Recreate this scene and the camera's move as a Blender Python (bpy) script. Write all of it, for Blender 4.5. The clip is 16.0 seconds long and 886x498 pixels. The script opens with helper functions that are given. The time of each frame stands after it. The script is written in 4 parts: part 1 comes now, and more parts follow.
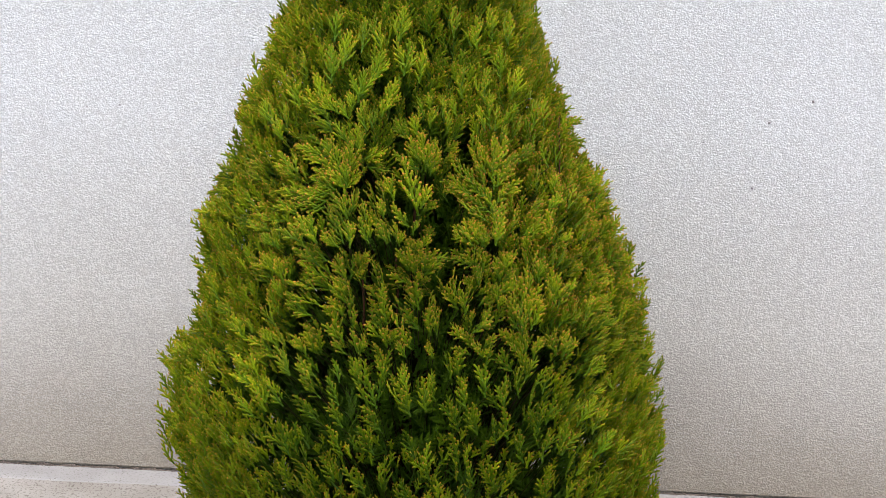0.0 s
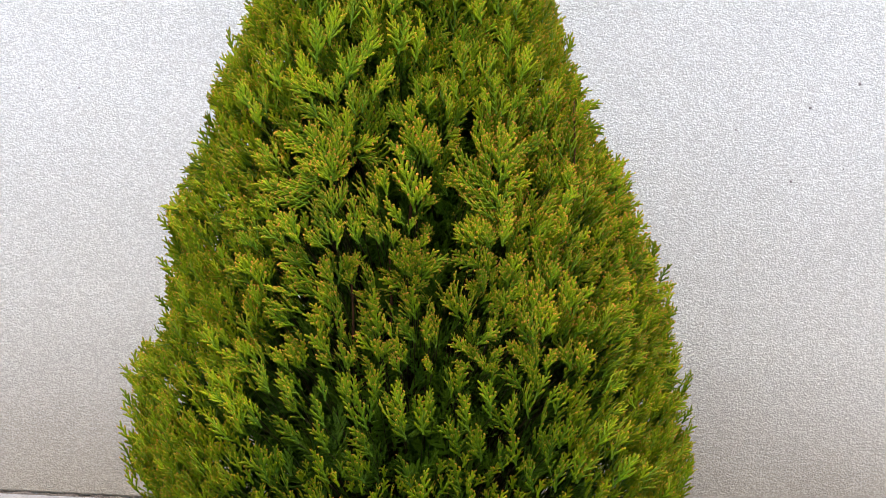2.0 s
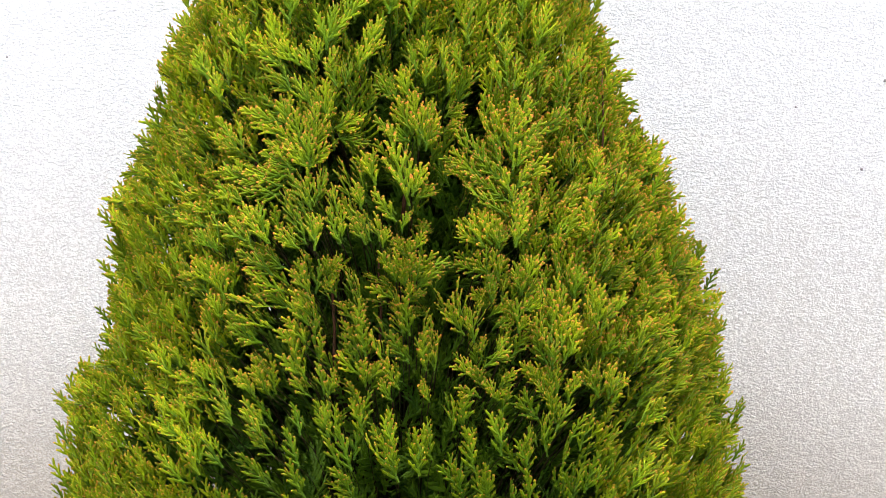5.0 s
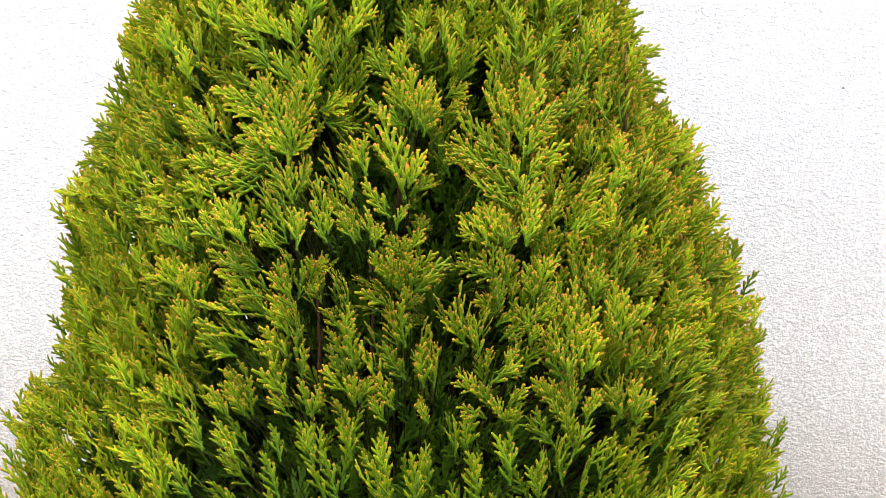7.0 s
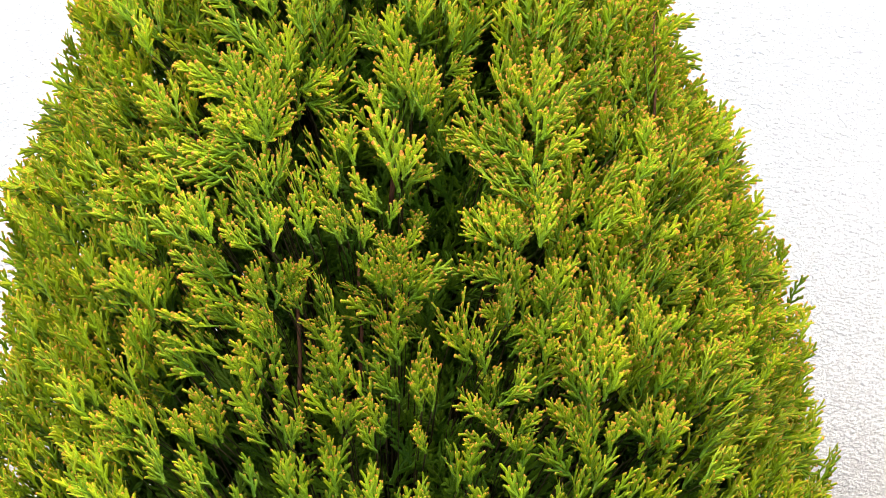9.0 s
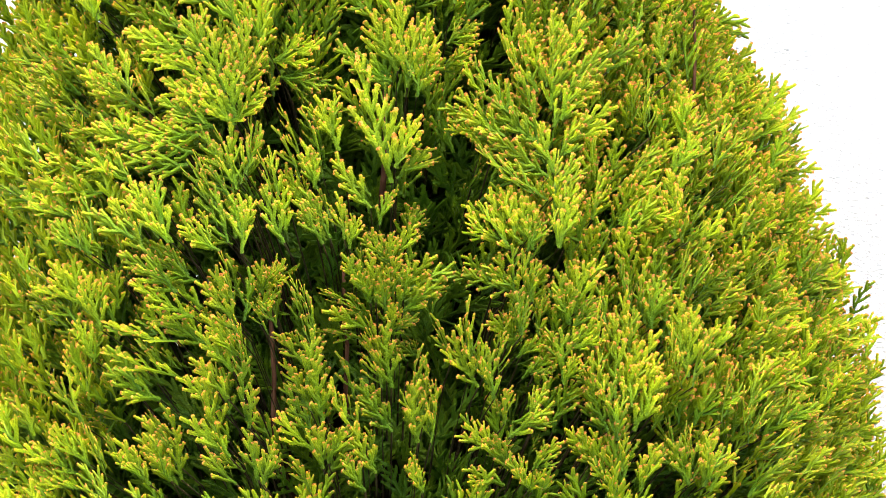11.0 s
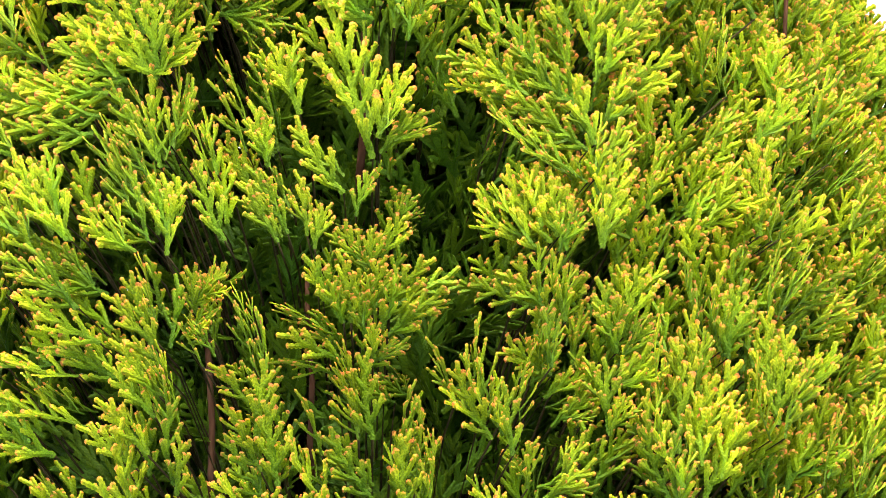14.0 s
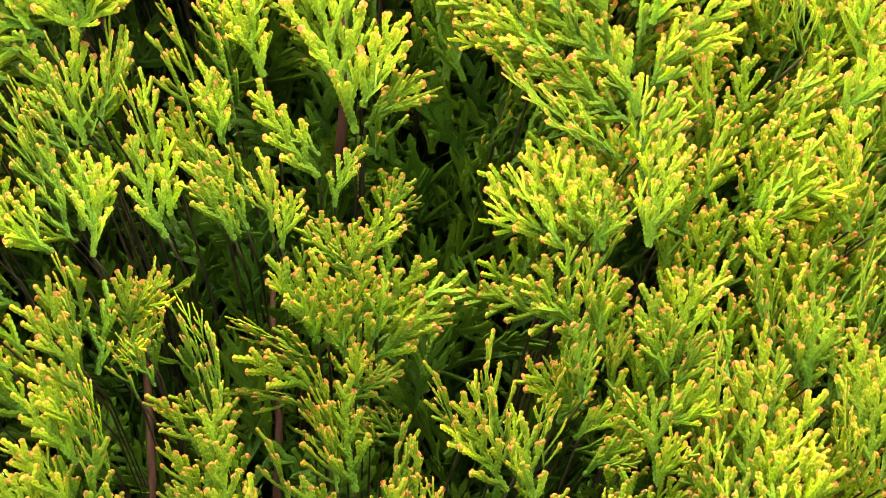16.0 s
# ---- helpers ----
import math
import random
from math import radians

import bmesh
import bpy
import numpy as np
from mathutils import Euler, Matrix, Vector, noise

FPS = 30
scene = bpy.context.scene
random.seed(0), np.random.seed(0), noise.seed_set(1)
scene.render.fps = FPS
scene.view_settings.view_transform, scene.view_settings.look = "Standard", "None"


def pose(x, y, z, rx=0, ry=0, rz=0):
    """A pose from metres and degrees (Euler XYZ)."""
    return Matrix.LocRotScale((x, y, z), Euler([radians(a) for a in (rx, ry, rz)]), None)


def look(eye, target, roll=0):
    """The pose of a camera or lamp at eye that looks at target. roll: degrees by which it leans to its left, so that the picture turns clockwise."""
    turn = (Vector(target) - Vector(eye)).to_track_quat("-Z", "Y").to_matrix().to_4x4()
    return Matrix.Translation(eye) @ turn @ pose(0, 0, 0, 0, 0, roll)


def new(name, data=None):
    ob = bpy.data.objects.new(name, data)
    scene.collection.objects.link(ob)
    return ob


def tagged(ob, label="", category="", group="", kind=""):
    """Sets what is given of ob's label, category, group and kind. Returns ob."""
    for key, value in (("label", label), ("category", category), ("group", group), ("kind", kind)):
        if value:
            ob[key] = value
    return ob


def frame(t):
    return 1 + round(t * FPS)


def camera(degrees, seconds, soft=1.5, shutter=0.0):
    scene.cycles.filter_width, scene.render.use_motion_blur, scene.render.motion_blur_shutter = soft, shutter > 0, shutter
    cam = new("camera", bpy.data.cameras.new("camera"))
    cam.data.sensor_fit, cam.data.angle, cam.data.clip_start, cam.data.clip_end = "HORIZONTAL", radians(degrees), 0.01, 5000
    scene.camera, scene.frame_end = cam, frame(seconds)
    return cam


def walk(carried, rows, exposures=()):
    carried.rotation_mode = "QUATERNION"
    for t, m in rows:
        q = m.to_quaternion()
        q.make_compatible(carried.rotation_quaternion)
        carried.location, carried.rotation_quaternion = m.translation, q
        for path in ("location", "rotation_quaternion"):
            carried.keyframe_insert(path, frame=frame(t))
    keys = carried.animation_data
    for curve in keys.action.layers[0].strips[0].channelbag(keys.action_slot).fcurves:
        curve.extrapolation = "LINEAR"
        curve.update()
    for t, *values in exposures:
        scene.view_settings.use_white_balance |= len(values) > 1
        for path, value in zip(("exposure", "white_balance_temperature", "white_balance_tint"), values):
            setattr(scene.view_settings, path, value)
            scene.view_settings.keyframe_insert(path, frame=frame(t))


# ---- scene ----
# ---------------------------------------------------------------- camera
# A very long lens slides straight in along one line that ends at the conifer's face.
LENS = 5.0
cam = camera(LENS, 16.0, soft=0.85)
AIM = Vector((0.0, -0.15, 0.60))      # where the lens points at first
WIDE = 1.10                           # metres across the picture at AIM, at first
PITCH = -12.0
FAR = WIDE / 2 / math.tan(radians(LENS / 2))
FOCAL = 784 / math.tan(radians(LENS / 2))
# seconds, how much nearer, drift to the right, drift down
ROWS = [
    (0.0, 1.0000, 0.0, 0.0),
    (0.5, 1.0312, 0.3, 0.6),
    (1.0, 1.0629, 0.1, 1.0),
    (1.5, 1.0978, -0.4, 1.6),
    (2.0, 1.1319, -0.4, 1.5),
    (2.5, 1.1689, -1.0, 1.5),
    (3.0, 1.2049, -1.2, 3.2),
    (3.5, 1.2449, 0.1, 0.9),
    (4.0, 1.2869, 0.1, 2.0),
    (6.5, 1.5149, 0.2, 5.4),
    (7.0, 1.5675, 1.1, 4.3),
    (7.5, 1.6238, 0.1, 7.3),
    (8.0, 1.6827, -0.4, 8.2),
    (8.5, 1.7487, 0.4, 7.2),
    (9.0, 1.8166, 1.6, 7.4),
    (11.5, 2.2604, 3.8, 10.7),
    (12.0, 2.3779, 5.1, 11.2),
    (12.5, 2.5006, 5.9, 8.4),
    (13.0, 2.6341, 3.5, 12.2),
    (13.5, 2.7898, 6.7, 11.5),
    (14.0, 2.9409, 4.2, 14.1),
    (14.5, 3.1192, 6.1, 13.6),
    (15.0, 3.3130, 8.4, 16.0),
    (15.5, 3.5271, 12.4, 11.8),
    (16.0, 3.7301, 10.0, 17.2),
]
BACK = pose(0, 0, 0, 90 + PITCH, 0, 0).to_3x3() @ Vector((0, 0, 1))
path = []
for t, near, dx, dy in ROWS:
    eye = AIM + BACK * (FAR / near)
    yaw, tip = math.degrees(dx / FOCAL), math.degrees(dy / FOCAL)
    path.append((t, pose(*eye, 90 + PITCH + tip, 0, yaw)))
EXPOSURES = [(t, stops + 0.08, 6750, 10) for t, stops in ((0.0, 1.31), (4.0, 1.80), (7.0, 2.13), (9.0, 2.36), (12.5, 2.94), (14.5, 3.00), (16.0, 3.06))]
walk(cam, path, EXPOSURES)

# ---------------------------------------------------------------- light
world = bpy.data.worlds.new("overcast_sky")
scene.world = world
world.use_nodes = True
wn = world.node_tree.nodes
sky = wn.new("ShaderNodeTexSky")
sky.sky_type = "NISHITA"
sky.sun_disc = False
sky.sun_elevation, sky.sun_rotation = radians(72), radians(200)
sky.dust_density, sky.air_density = 3.0, 1.0
wn["Background"].inputs["Strength"].default_value = 0.15
world.node_tree.links.new(sky.outputs[0], wn["Background"].inputs["Color"])

sun_data = bpy.data.lights.new("sun", "SUN")
sun_data.energy, sun_data.angle, sun_data.color = 1.0, radians(55), (1.0, 0.96, 0.90)
sun = new("sun", sun_data)
sun.matrix_world = look((0.4, -0.8, 5.5), (0, 0, 0))


# ---------------------------------------------------------------- materials
def material(name):
    m = bpy.data.materials.new(name)
    m.use_nodes = True
    nt = m.node_tree
    return m, nt, nt.nodes["Principled BSDF"]


def node(nt, kind, **settings):
    n = nt.nodes.new(kind)
    for key, value in settings.items():
        n.inputs[key.replace("_", " ")].default_value = value
    return n


def ramp(nt, source, stops):
    n = nt.nodes.new("ShaderNodeValToRGB")
    els = n.color_ramp.elements
    els[0].position, els[0].color = stops[0][0], (*stops[0][1], 1)
    els[1].position, els[1].color = stops[-1][0], (*stops[-1][1], 1)
    for at, col in stops[1:-1]:
        els.new(at).color = (*col, 1)
    nt.links.new(source, n.inputs[0])
    return n.outputs[0]


def mix(nt, kind, factor, a, b):
    n = nt.nodes.new("ShaderNodeMix")
    n.data_type, n.blend_type = "RGBA", kind
    for socket, value in ((n.inputs[0], factor), (n.inputs[6], a), (n.inputs[7], b)):
        if hasattr(value, "is_output"):
            nt.links.new(value, socket)
        else:
            socket.default_value = value if isinstance(value, float) else (*value, 1)
    return n.outputs[2]


def maths(nt, operation, a, b=0.0):
    n = nt.nodes.new("ShaderNodeMath")
    n.operation = operation
    for socket, value in ((n.inputs[0], a), (n.inputs[1], b)):
        if hasattr(value, "is_output"):
            nt.links.new(value, socket)
        else:
            socket.default_value = value
    return n.outputs[0]


def attribute(nt, name):
    n = nt.nodes.new("ShaderNodeAttribute")
    n.attribute_name = name
    return n.outputs["Fac"]


def foliage_material():
    m, nt, b = material("conifer_foliage")
    age = attribute(nt, "age")       # 0 old wood side, 1 growing tip; also lowered to paint in shade
    tone = attribute(nt, "tone")     # differs from spray to spray
    info = nt.nodes.new("ShaderNodeObjectInfo")
    geo = nt.nodes.new("ShaderNodeNewGeometry")
    vary = maths(nt, "FRACT", maths(nt, "ADD", tone, info.outputs["Random"]))
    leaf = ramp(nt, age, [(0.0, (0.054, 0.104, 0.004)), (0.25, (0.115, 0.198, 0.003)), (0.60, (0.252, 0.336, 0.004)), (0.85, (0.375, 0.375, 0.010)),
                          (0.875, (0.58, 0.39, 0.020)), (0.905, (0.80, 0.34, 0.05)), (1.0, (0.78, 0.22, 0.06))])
    dull = mix(nt, "MULTIPLY", 1.0, leaf, ramp(nt, vary, [(0.0, (0.60, 0.74, 0.8)), (0.4, (0.96, 0.98, 1.0)), (1.0, (1.09, 1.03, 0.9))]))
    twig = mix(nt, "MULTIPLY", 1.0, dull, ramp(nt, geo.outputs["Random Per Island"], [(0.0, (0.86, 0.90, 0.9)), (1.0, (1.06, 1.05, 1.0))]))
    grain = node(nt, "ShaderNodeTexNoise", Scale=900.0, Detail=2.0)
    # pairs of overlapping scale leaves along the twig, pointed at its middle
    rim = maths(nt, "ABSOLUTE", attribute(nt, "edge"))
    scale = maths(nt, "FRACT", maths(nt, "ADD", maths(nt, "DIVIDE", attribute(nt, "run"), 0.00180), maths(nt, "MULTIPLY", rim, 0.95)))
    seams = ramp(nt, scale, [(0.0, (0.62, 0.70, 0.60)), (0.25, (0.94, 0.97, 0.92)), (0.85, (1.09, 1.07, 1.05)), (1.0, (0.66, 0.74, 0.64))])
    mottled = mix(nt, "MULTIPLY", 0.35, twig, ramp(nt, grain.outputs["Fac"], [(0.3, (0.6, 0.65, 0.6)), (0.7, (1.1, 1.1, 1.05))]))
    keeled = mix(nt, "MULTIPLY", 1.0, mottled, ramp(nt, rim, [(0.0, (0.92, 0.94, 0.9)), (0.55, (0.98, 0.98, 1.0)), (1.0, (1.18, 1.14, 1.2))]))
    final = mix(nt, "MULTIPLY", 1.0, keeled, seams)
    nt.links.new(final, b.inputs["Base Color"])
    b.inputs["Roughness"].default_value = 0.5
    b.inputs["Specular IOR Level"].default_value = 0.13
    bump = node(nt, "ShaderNodeBump", Strength=1.0, Distance=0.0007)
    nt.links.new(maths(nt, "ADD", scale, maths(nt, "MULTIPLY", grain.outputs["Fac"], 0.4)), bump.inputs["Height"])
    nt.links.new(bump.outputs[0], b.inputs["Normal"])
    glow = nt.nodes.new("ShaderNodeBsdfTranslucent")
    nt.links.new(final, glow.inputs["Color"])
    both = nt.nodes.new("ShaderNodeMixShader")
    both.inputs[0].default_value = 0.20
    nt.links.new(b.outputs[0], both.inputs[1])
    nt.links.new(glow.outputs[0], both.inputs[2])
    nt.links.new(both.outputs[0], nt.nodes["Material Output"].inputs["Surface"])
    return m


def bark_material(name, dark, middle, light):
    m, nt, b = material(name)
    pos = nt.nodes.new("ShaderNodeTexCoord")
    n = node(nt, "ShaderNodeTexNoise", Scale=160.0, Detail=5.0)
    stretch = node(nt, "ShaderNodeMapping")
    stretch.inputs["Scale"].default_value = (1, 1, 0.2)
    nt.links.new(pos.outputs["Object"], stretch.inputs[0])
    nt.links.new(stretch.outputs[0], n.inputs["Vector"])
    nt.links.new(ramp(nt, n.outputs["Fac"], [(0.3, dark), (0.55, middle), (0.75, light)]), b.inputs["Base Color"])
    b.inputs["Roughness"].default_value = 0.9
    b.inputs["Specular IOR Level"].default_value = 0.1
    bump = node(nt, "ShaderNodeBump", Strength=0.7, Distance=0.002)
    nt.links.new(n.outputs["Fac"], bump.inputs["Height"])
    nt.links.new(bump.outputs[0], b.inputs["Normal"])
    return m


def roughcast_material():
    m, nt, b = material("white_roughcast")
    pos = nt.nodes.new("ShaderNodeTexCoord")
    squash = node(nt, "ShaderNodeMapping")
    squash.inputs["Scale"].default_value = (1.0, 1.0, 1.30)
    nt.links.new(pos.outputs["Object"], squash.inputs[0])
    warp = node(nt, "ShaderNodeTexNoise", Scale=60.0, Detail=2.0)
    nt.links.new(squash.outputs[0], warp.inputs["Vector"])
    bent = mix(nt, "LINEAR_LIGHT", 0.002, squash.outputs[0], warp.outputs["Color"])
    grain = node(nt, "ShaderNodeTexNoise", Scale=380.0, Detail=5.0, Roughness=0.68)
    lumps = node(nt, "ShaderNodeTexVoronoi", Scale=430.0)
    stones = node(nt, "ShaderNodeTexVoronoi", Scale=240.0)
    broad = node(nt, "ShaderNodeTexNoise", Scale=2.2, Detail=4.0)
    for n in (grain, lumps, stones):
        nt.links.new(bent, n.inputs["Vector"])
    nt.links.new(pos.outputs["Object"], broad.inputs["Vector"])
    proud = nt.nodes.new("ShaderNodeSeparateColor")
    nt.links.new(stones.outputs["Color"], proud.inputs[0])
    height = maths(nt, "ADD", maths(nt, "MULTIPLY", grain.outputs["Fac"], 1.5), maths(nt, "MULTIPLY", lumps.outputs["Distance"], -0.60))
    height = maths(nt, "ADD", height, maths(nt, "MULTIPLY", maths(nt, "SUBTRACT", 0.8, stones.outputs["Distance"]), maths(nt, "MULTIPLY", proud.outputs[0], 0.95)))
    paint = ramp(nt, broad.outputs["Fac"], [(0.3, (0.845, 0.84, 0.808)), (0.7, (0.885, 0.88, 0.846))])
    # shade in the hollows of the relief, painted into the colour
    pit_shade = ramp(nt, height, [(0.50, (0.82, 0.81, 0.80)), (0.64, (1.0, 1.0, 1.0))])
    base = mix(nt, "MULTIPLY", 1.0, paint, pit_shade)
    # splashed dirt that rises unevenly from the kerb
    split = nt.nodes.new("ShaderNodeSeparateXYZ")
    nt.links.new(pos.outputs["Object"], split.inputs[0])
    edge = maths(nt, "ADD", split.outputs["Z"], maths(nt, "MULTIPLY", broad.outputs["Fac"], 0.12))
    dirt = ramp(nt, edge, [(0.07, (0.47, 0.42, 0.355)), (0.14, (0.56, 0.52, 0.465)), (0.28, (0.81, 0.785, 0.745)), (0.55, (1, 1, 1))])
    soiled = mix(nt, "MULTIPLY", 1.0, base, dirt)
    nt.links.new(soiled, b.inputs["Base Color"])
    b.inputs["Roughness"].default_value = 0.9
    b.inputs["Specular IOR Level"].default_value = 0.2
    bump = node(nt, "ShaderNodeBump", Strength=1.0, Distance=0.0012)
    nt.links.new(height, bump.inputs["Height"])
    nt.links.new(bump.outputs[0], b.inputs["Normal"])
    return m


def painted_kerb_material(name, low, high, speck):
    m, nt, b = material(name)
    pos = nt.nodes.new("ShaderNodeTexCoord")
    broad = node(nt, "ShaderNodeTexNoise", Scale=14.0, Detail=5.0)
    fine = node(nt, "ShaderNodeTexNoise", Scale=320.0, Detail=3.0)
    for n in (broad, fine):
        nt.links.new(pos.outputs["Object"], n.inputs["Vector"])
    base = ramp(nt, broad.outputs["Fac"], [(0.35, low), (0.65, high)])
    spots = ramp(nt, fine.outputs["Fac"], [(speck, (0.45, 0.42, 0.38)), (speck + 0.06, (1, 1, 1))])
    nt.links.new(mix(nt, "MULTIPLY", 0.9, base, spots), b.inputs["Base Color"])
    b.inputs["Roughness"].default_value = 0.7
    bump = node(nt, "ShaderNodeBump", Strength=0.5, Distance=0.002)
    nt.links.new(fine.outputs["Fac"], bump.inputs["Height"])
    nt.links.new(bump.outputs[0], b.inputs["Normal"])
    return m


def paving_material():
    m, nt, b = material("grey_gravelly_ground")
    pos = nt.nodes.new("ShaderNodeTexCoord")
    a = node(nt, "ShaderNodeTexNoise", Scale=3.0, Detail=6.0)
    c = node(nt, "ShaderNodeTexVoronoi", Scale=70.0)
    for n in (a, c):
        nt.links.new(pos.outputs["Object"], n.inputs["Vector"])
    base = ramp(nt, a.outputs["Fac"], [(0.3, (0.10, 0.095, 0.085)), (0.7, (0.17, 0.16, 0.145))])
    nt.links.new(mix(nt, "MULTIPLY", 0.5, base, c.outputs["Color"]), b.inputs["Base Color"])
    b.inputs["Roughness"].default_value = 0.9
    bump = node(nt, "ShaderNodeBump", Strength=0.6, Distance=0.006)
    nt.links.new(c.outputs["Distance"], bump.inputs["Height"])
    nt.links.new(bump.outputs[0], b.inputs["Normal"])
    return m


FOLIAGE = foliage_material()
BARK = bark_material("reddish_bark", (0.030, 0.013, 0.006), (0.066, 0.027, 0.012), (0.12, 0.055, 0.026))
TWIG = bark_material("young_bark", (0.020, 0.016, 0.005), (0.036, 0.026, 0.008), (0.060, 0.040, 0.014))
ROUGHCAST = roughcast_material()
KERB_TOP = painted_kerb_material("white_kerb_paint", (0.265, 0.262, 0.262), (0.315, 0.312, 0.312), 0.35)
LEDGE = painted_kerb_material("pale_concrete", (0.30, 0.295, 0.285), (0.33, 0.325, 0.315), 0.28)
KERB_FACE = painted_kerb_material("weathered_kerb", (0.22, 0.205, 0.185), (0.30, 0.285, 0.265), 0.39)
PAVING = paving_material()
DIRT = painted_kerb_material("dark_dirt", (0.06, 0.045, 0.035), (0.15, 0.12, 0.10), 0.40)
GRIT = painted_kerb_material("dark_grit", (0.16, 0.14, 0.13), (0.28, 0.25, 0.23), 0.30)


def part(name, bm, mat, parent=None, label=""):
    mesh = bpy.data.meshes.new(name)
    bm.to_mesh(mesh)
    bm.free()
    mesh.materials.append(mat)
    ob = new(name, mesh)
    if parent:
        ob.parent = parent
    return tagged(ob, label)


# ---------------------------------------------------------------- setting
WALL_TURN = -11.5                     # the wall comes nearer to the right
WALL_AT = pose(0, 0.43, 0, 0, 0, WALL_TURN)
KERB_Z = 0.163


def box(bm, x0, x1, y0, y1, z0, z1):
    m = Matrix.LocRotScale(((x0 + x1) / 2, (y0 + y1) / 2, (z0 + z1) / 2), None, (x1 - x0, y1 - y0, z1 - z0))
    return bmesh.ops.create_cube(bm, size=1, matrix=m)["verts"]


def profile(bm, points, x0, x1, steps=60, wobble=0.0):
    """A moulding along x: points are (y, z), front first."""
    rows = []
    for i in range(steps + 1):
        x = x0 + (x1 - x0) * i / steps
        rows.append([bm.verts.new((x, y + wobble * noise.noise((x * 9, y * 40, z * 40)), z + wobble * 0.5 * noise.noise((x * 7, 5 + y * 40, z * 30)))) for y, z in points])
    for a, b in zip(rows, rows[1:]):
        for i in range(len(points) - 1):
            bm.faces.new((a[i], b[i], b[i + 1], a[i + 1]))
    for end in (rows[0], rows[-1]):
        bm.faces.new(end)
    bmesh.ops.recalc_face_normals(bm, faces=bm.faces)


bm = bmesh.new()
box(bm, -5.0, 5.0, 0.0, 0.24, 0.0, 3.4)
bmesh.ops.bevel(bm, geom=[e for e in bm.edges], offset=0.004, segments=1, affect="EDGES")
wall = part("wall_1", bm, ROUGHCAST)
wall.matrix_world = WALL_AT @ pose(0, 0, KERB_Z + 0.001)
tagged(wall, "white roughcast garden wall, dirt-splashed along its foot", "wall", kind="structure")

# dark grit stuck to the wall: along the wall, height, size in mm
for x, z, wide in ((0.486, 0.527, 1.9), (0.429, 0.497, 1.6), (0.407, 0.410, 1.6), (0.468, 0.427, 0.9), (0.537, 0.321, 1.2), (0.343, 0.468, 1.1), (-0.430, 0.487, 1.2), (-0.474, 0.483, 1.0), (-0.539, 0.393, 1.0), (0.453, 0.239, 1.1)):
    bm = bmesh.new()
    bmesh.ops.create_icosphere(bm, subdivisions=2, radius=wide / 1000)
    for v in bm.verts:
        v.co *= 1 + 0.5 * noise.noise(v.co * 700 + Vector((x * 50, 0, z * 50)))
        v.co.y *= 0.45
    grit = part("grit", bm, GRIT, wall, "dark speck of grit")
    grit.location = (x, -0.0005, z)

# an unseen wall, added behind the camera to hold off light from the horizon
bm = bmesh.new()
box(bm, -9.0, 9.0, -0.15, 0.15, 0.0, 3.6)
bmesh.ops.bevel(bm, geom=[e for e in bm.edges], offset=0.01, segments=1, affect="EDGES")
sky_blocker = part("sky_blocking_wall", bm, KERB_FACE)
sky_blocker.location = (0, -16.0, 0)
tagged(sky_blocker, "unseen plain grey wall added behind the camera to block low sky light", "wall", kind="structure")

bm = bmesh.new()
profile(bm, [(-0.076, 0.0), (-0.076, KERB_Z - 0.004), (-0.072, KERB_Z - 0.0012), (-0.064, KERB_Z), (0.008, KERB_Z), (0.008, 0.0)], -5.0, 5.0, 200, 0.0012)
kerb = part("kerb", bm, KERB_TOP)
kerb.matrix_world = WALL_AT
tagged(kerb, "white painted kerb along the foot of the wall", "kerb", kind="structure")

bm = bmesh.new()
rows = []
for i in range(1500):
    x = -1.1 + 2.2 * i / 1499
    rise = 0.0022 + 0.0030 * noise.noise((x * 55, 3, 0)) + 0.0020 * noise.noise((x * 260, 8, 0))
    reach = 0.0022 + 0.0030 * noise.noise((x * 70, 1, 5)) + 0.0016 * noise.noise((x * 300, 2, 5))
    rows.append([bm.verts.new((x, y, z)) for y, z in ((-max(0.001, reach), KERB_Z - 0.001), (-max(0.0006, reach * 0.5), KERB_Z + max(0.0003, rise * 0.7)), (0.001, KERB_Z + max(0.0006, rise)))])
for a, b in zip(rows, rows[1:]):
    for k in range(2):
        bm.faces.new((a[k], b[k], b[k + 1], a[k + 1]))
seam = part("trim", bm, DIRT)
seam.matrix_world = WALL_AT
tagged(seam, "dark dirt caught along the foot of the wall", "dirt", kind="structure")

bm = bmesh.new()
profile(bm, [(-0.16, 0.0), (-0.16, KERB_Z - 0.017), (-0.152, KERB_Z - 0.0135), (-0.125, KERB_Z - 0.010), (-0.095, KERB_Z - 0.006), (-0.074, KERB_Z - 0.0022), (-0.074, 0.0)], -5.0, 5.0, 240, 0.0025)
fillet = part("trim", bm, KERB_FACE)
fillet.matrix_world = WALL_AT
tagged(fillet, "speckled weathered mortar fillet below the kerb", "kerb", kind="structure")

bm = bmesh.new()
profile(bm, [(-0.40, 0.0), (-0.40, KERB_Z - 0.030), (-0.392, KERB_Z - 0.022), (-0.30, KERB_Z - 0.019), (-0.158, KERB_Z - 0.0155), (-0.158, 0.0)], -5.0, 5.0, 200, 0.002)
ledge = part("ledge", bm, LEDGE)
ledge.matrix_world = WALL_AT
tagged(ledge, "smooth pale concrete ledge before the kerb", "kerb", kind="structure")

bm = bmesh.new()
bmesh.ops.create_grid(bm, x_segments=24, y_segments=24, size=600)
ground = part("ground", bm, PAVING)
tagged(ground, "grey gravelly ground at the foot of the wall", "ground", kind="structure")


# ---------------------------------------------------------------- the conifer
rng = random.Random(7)
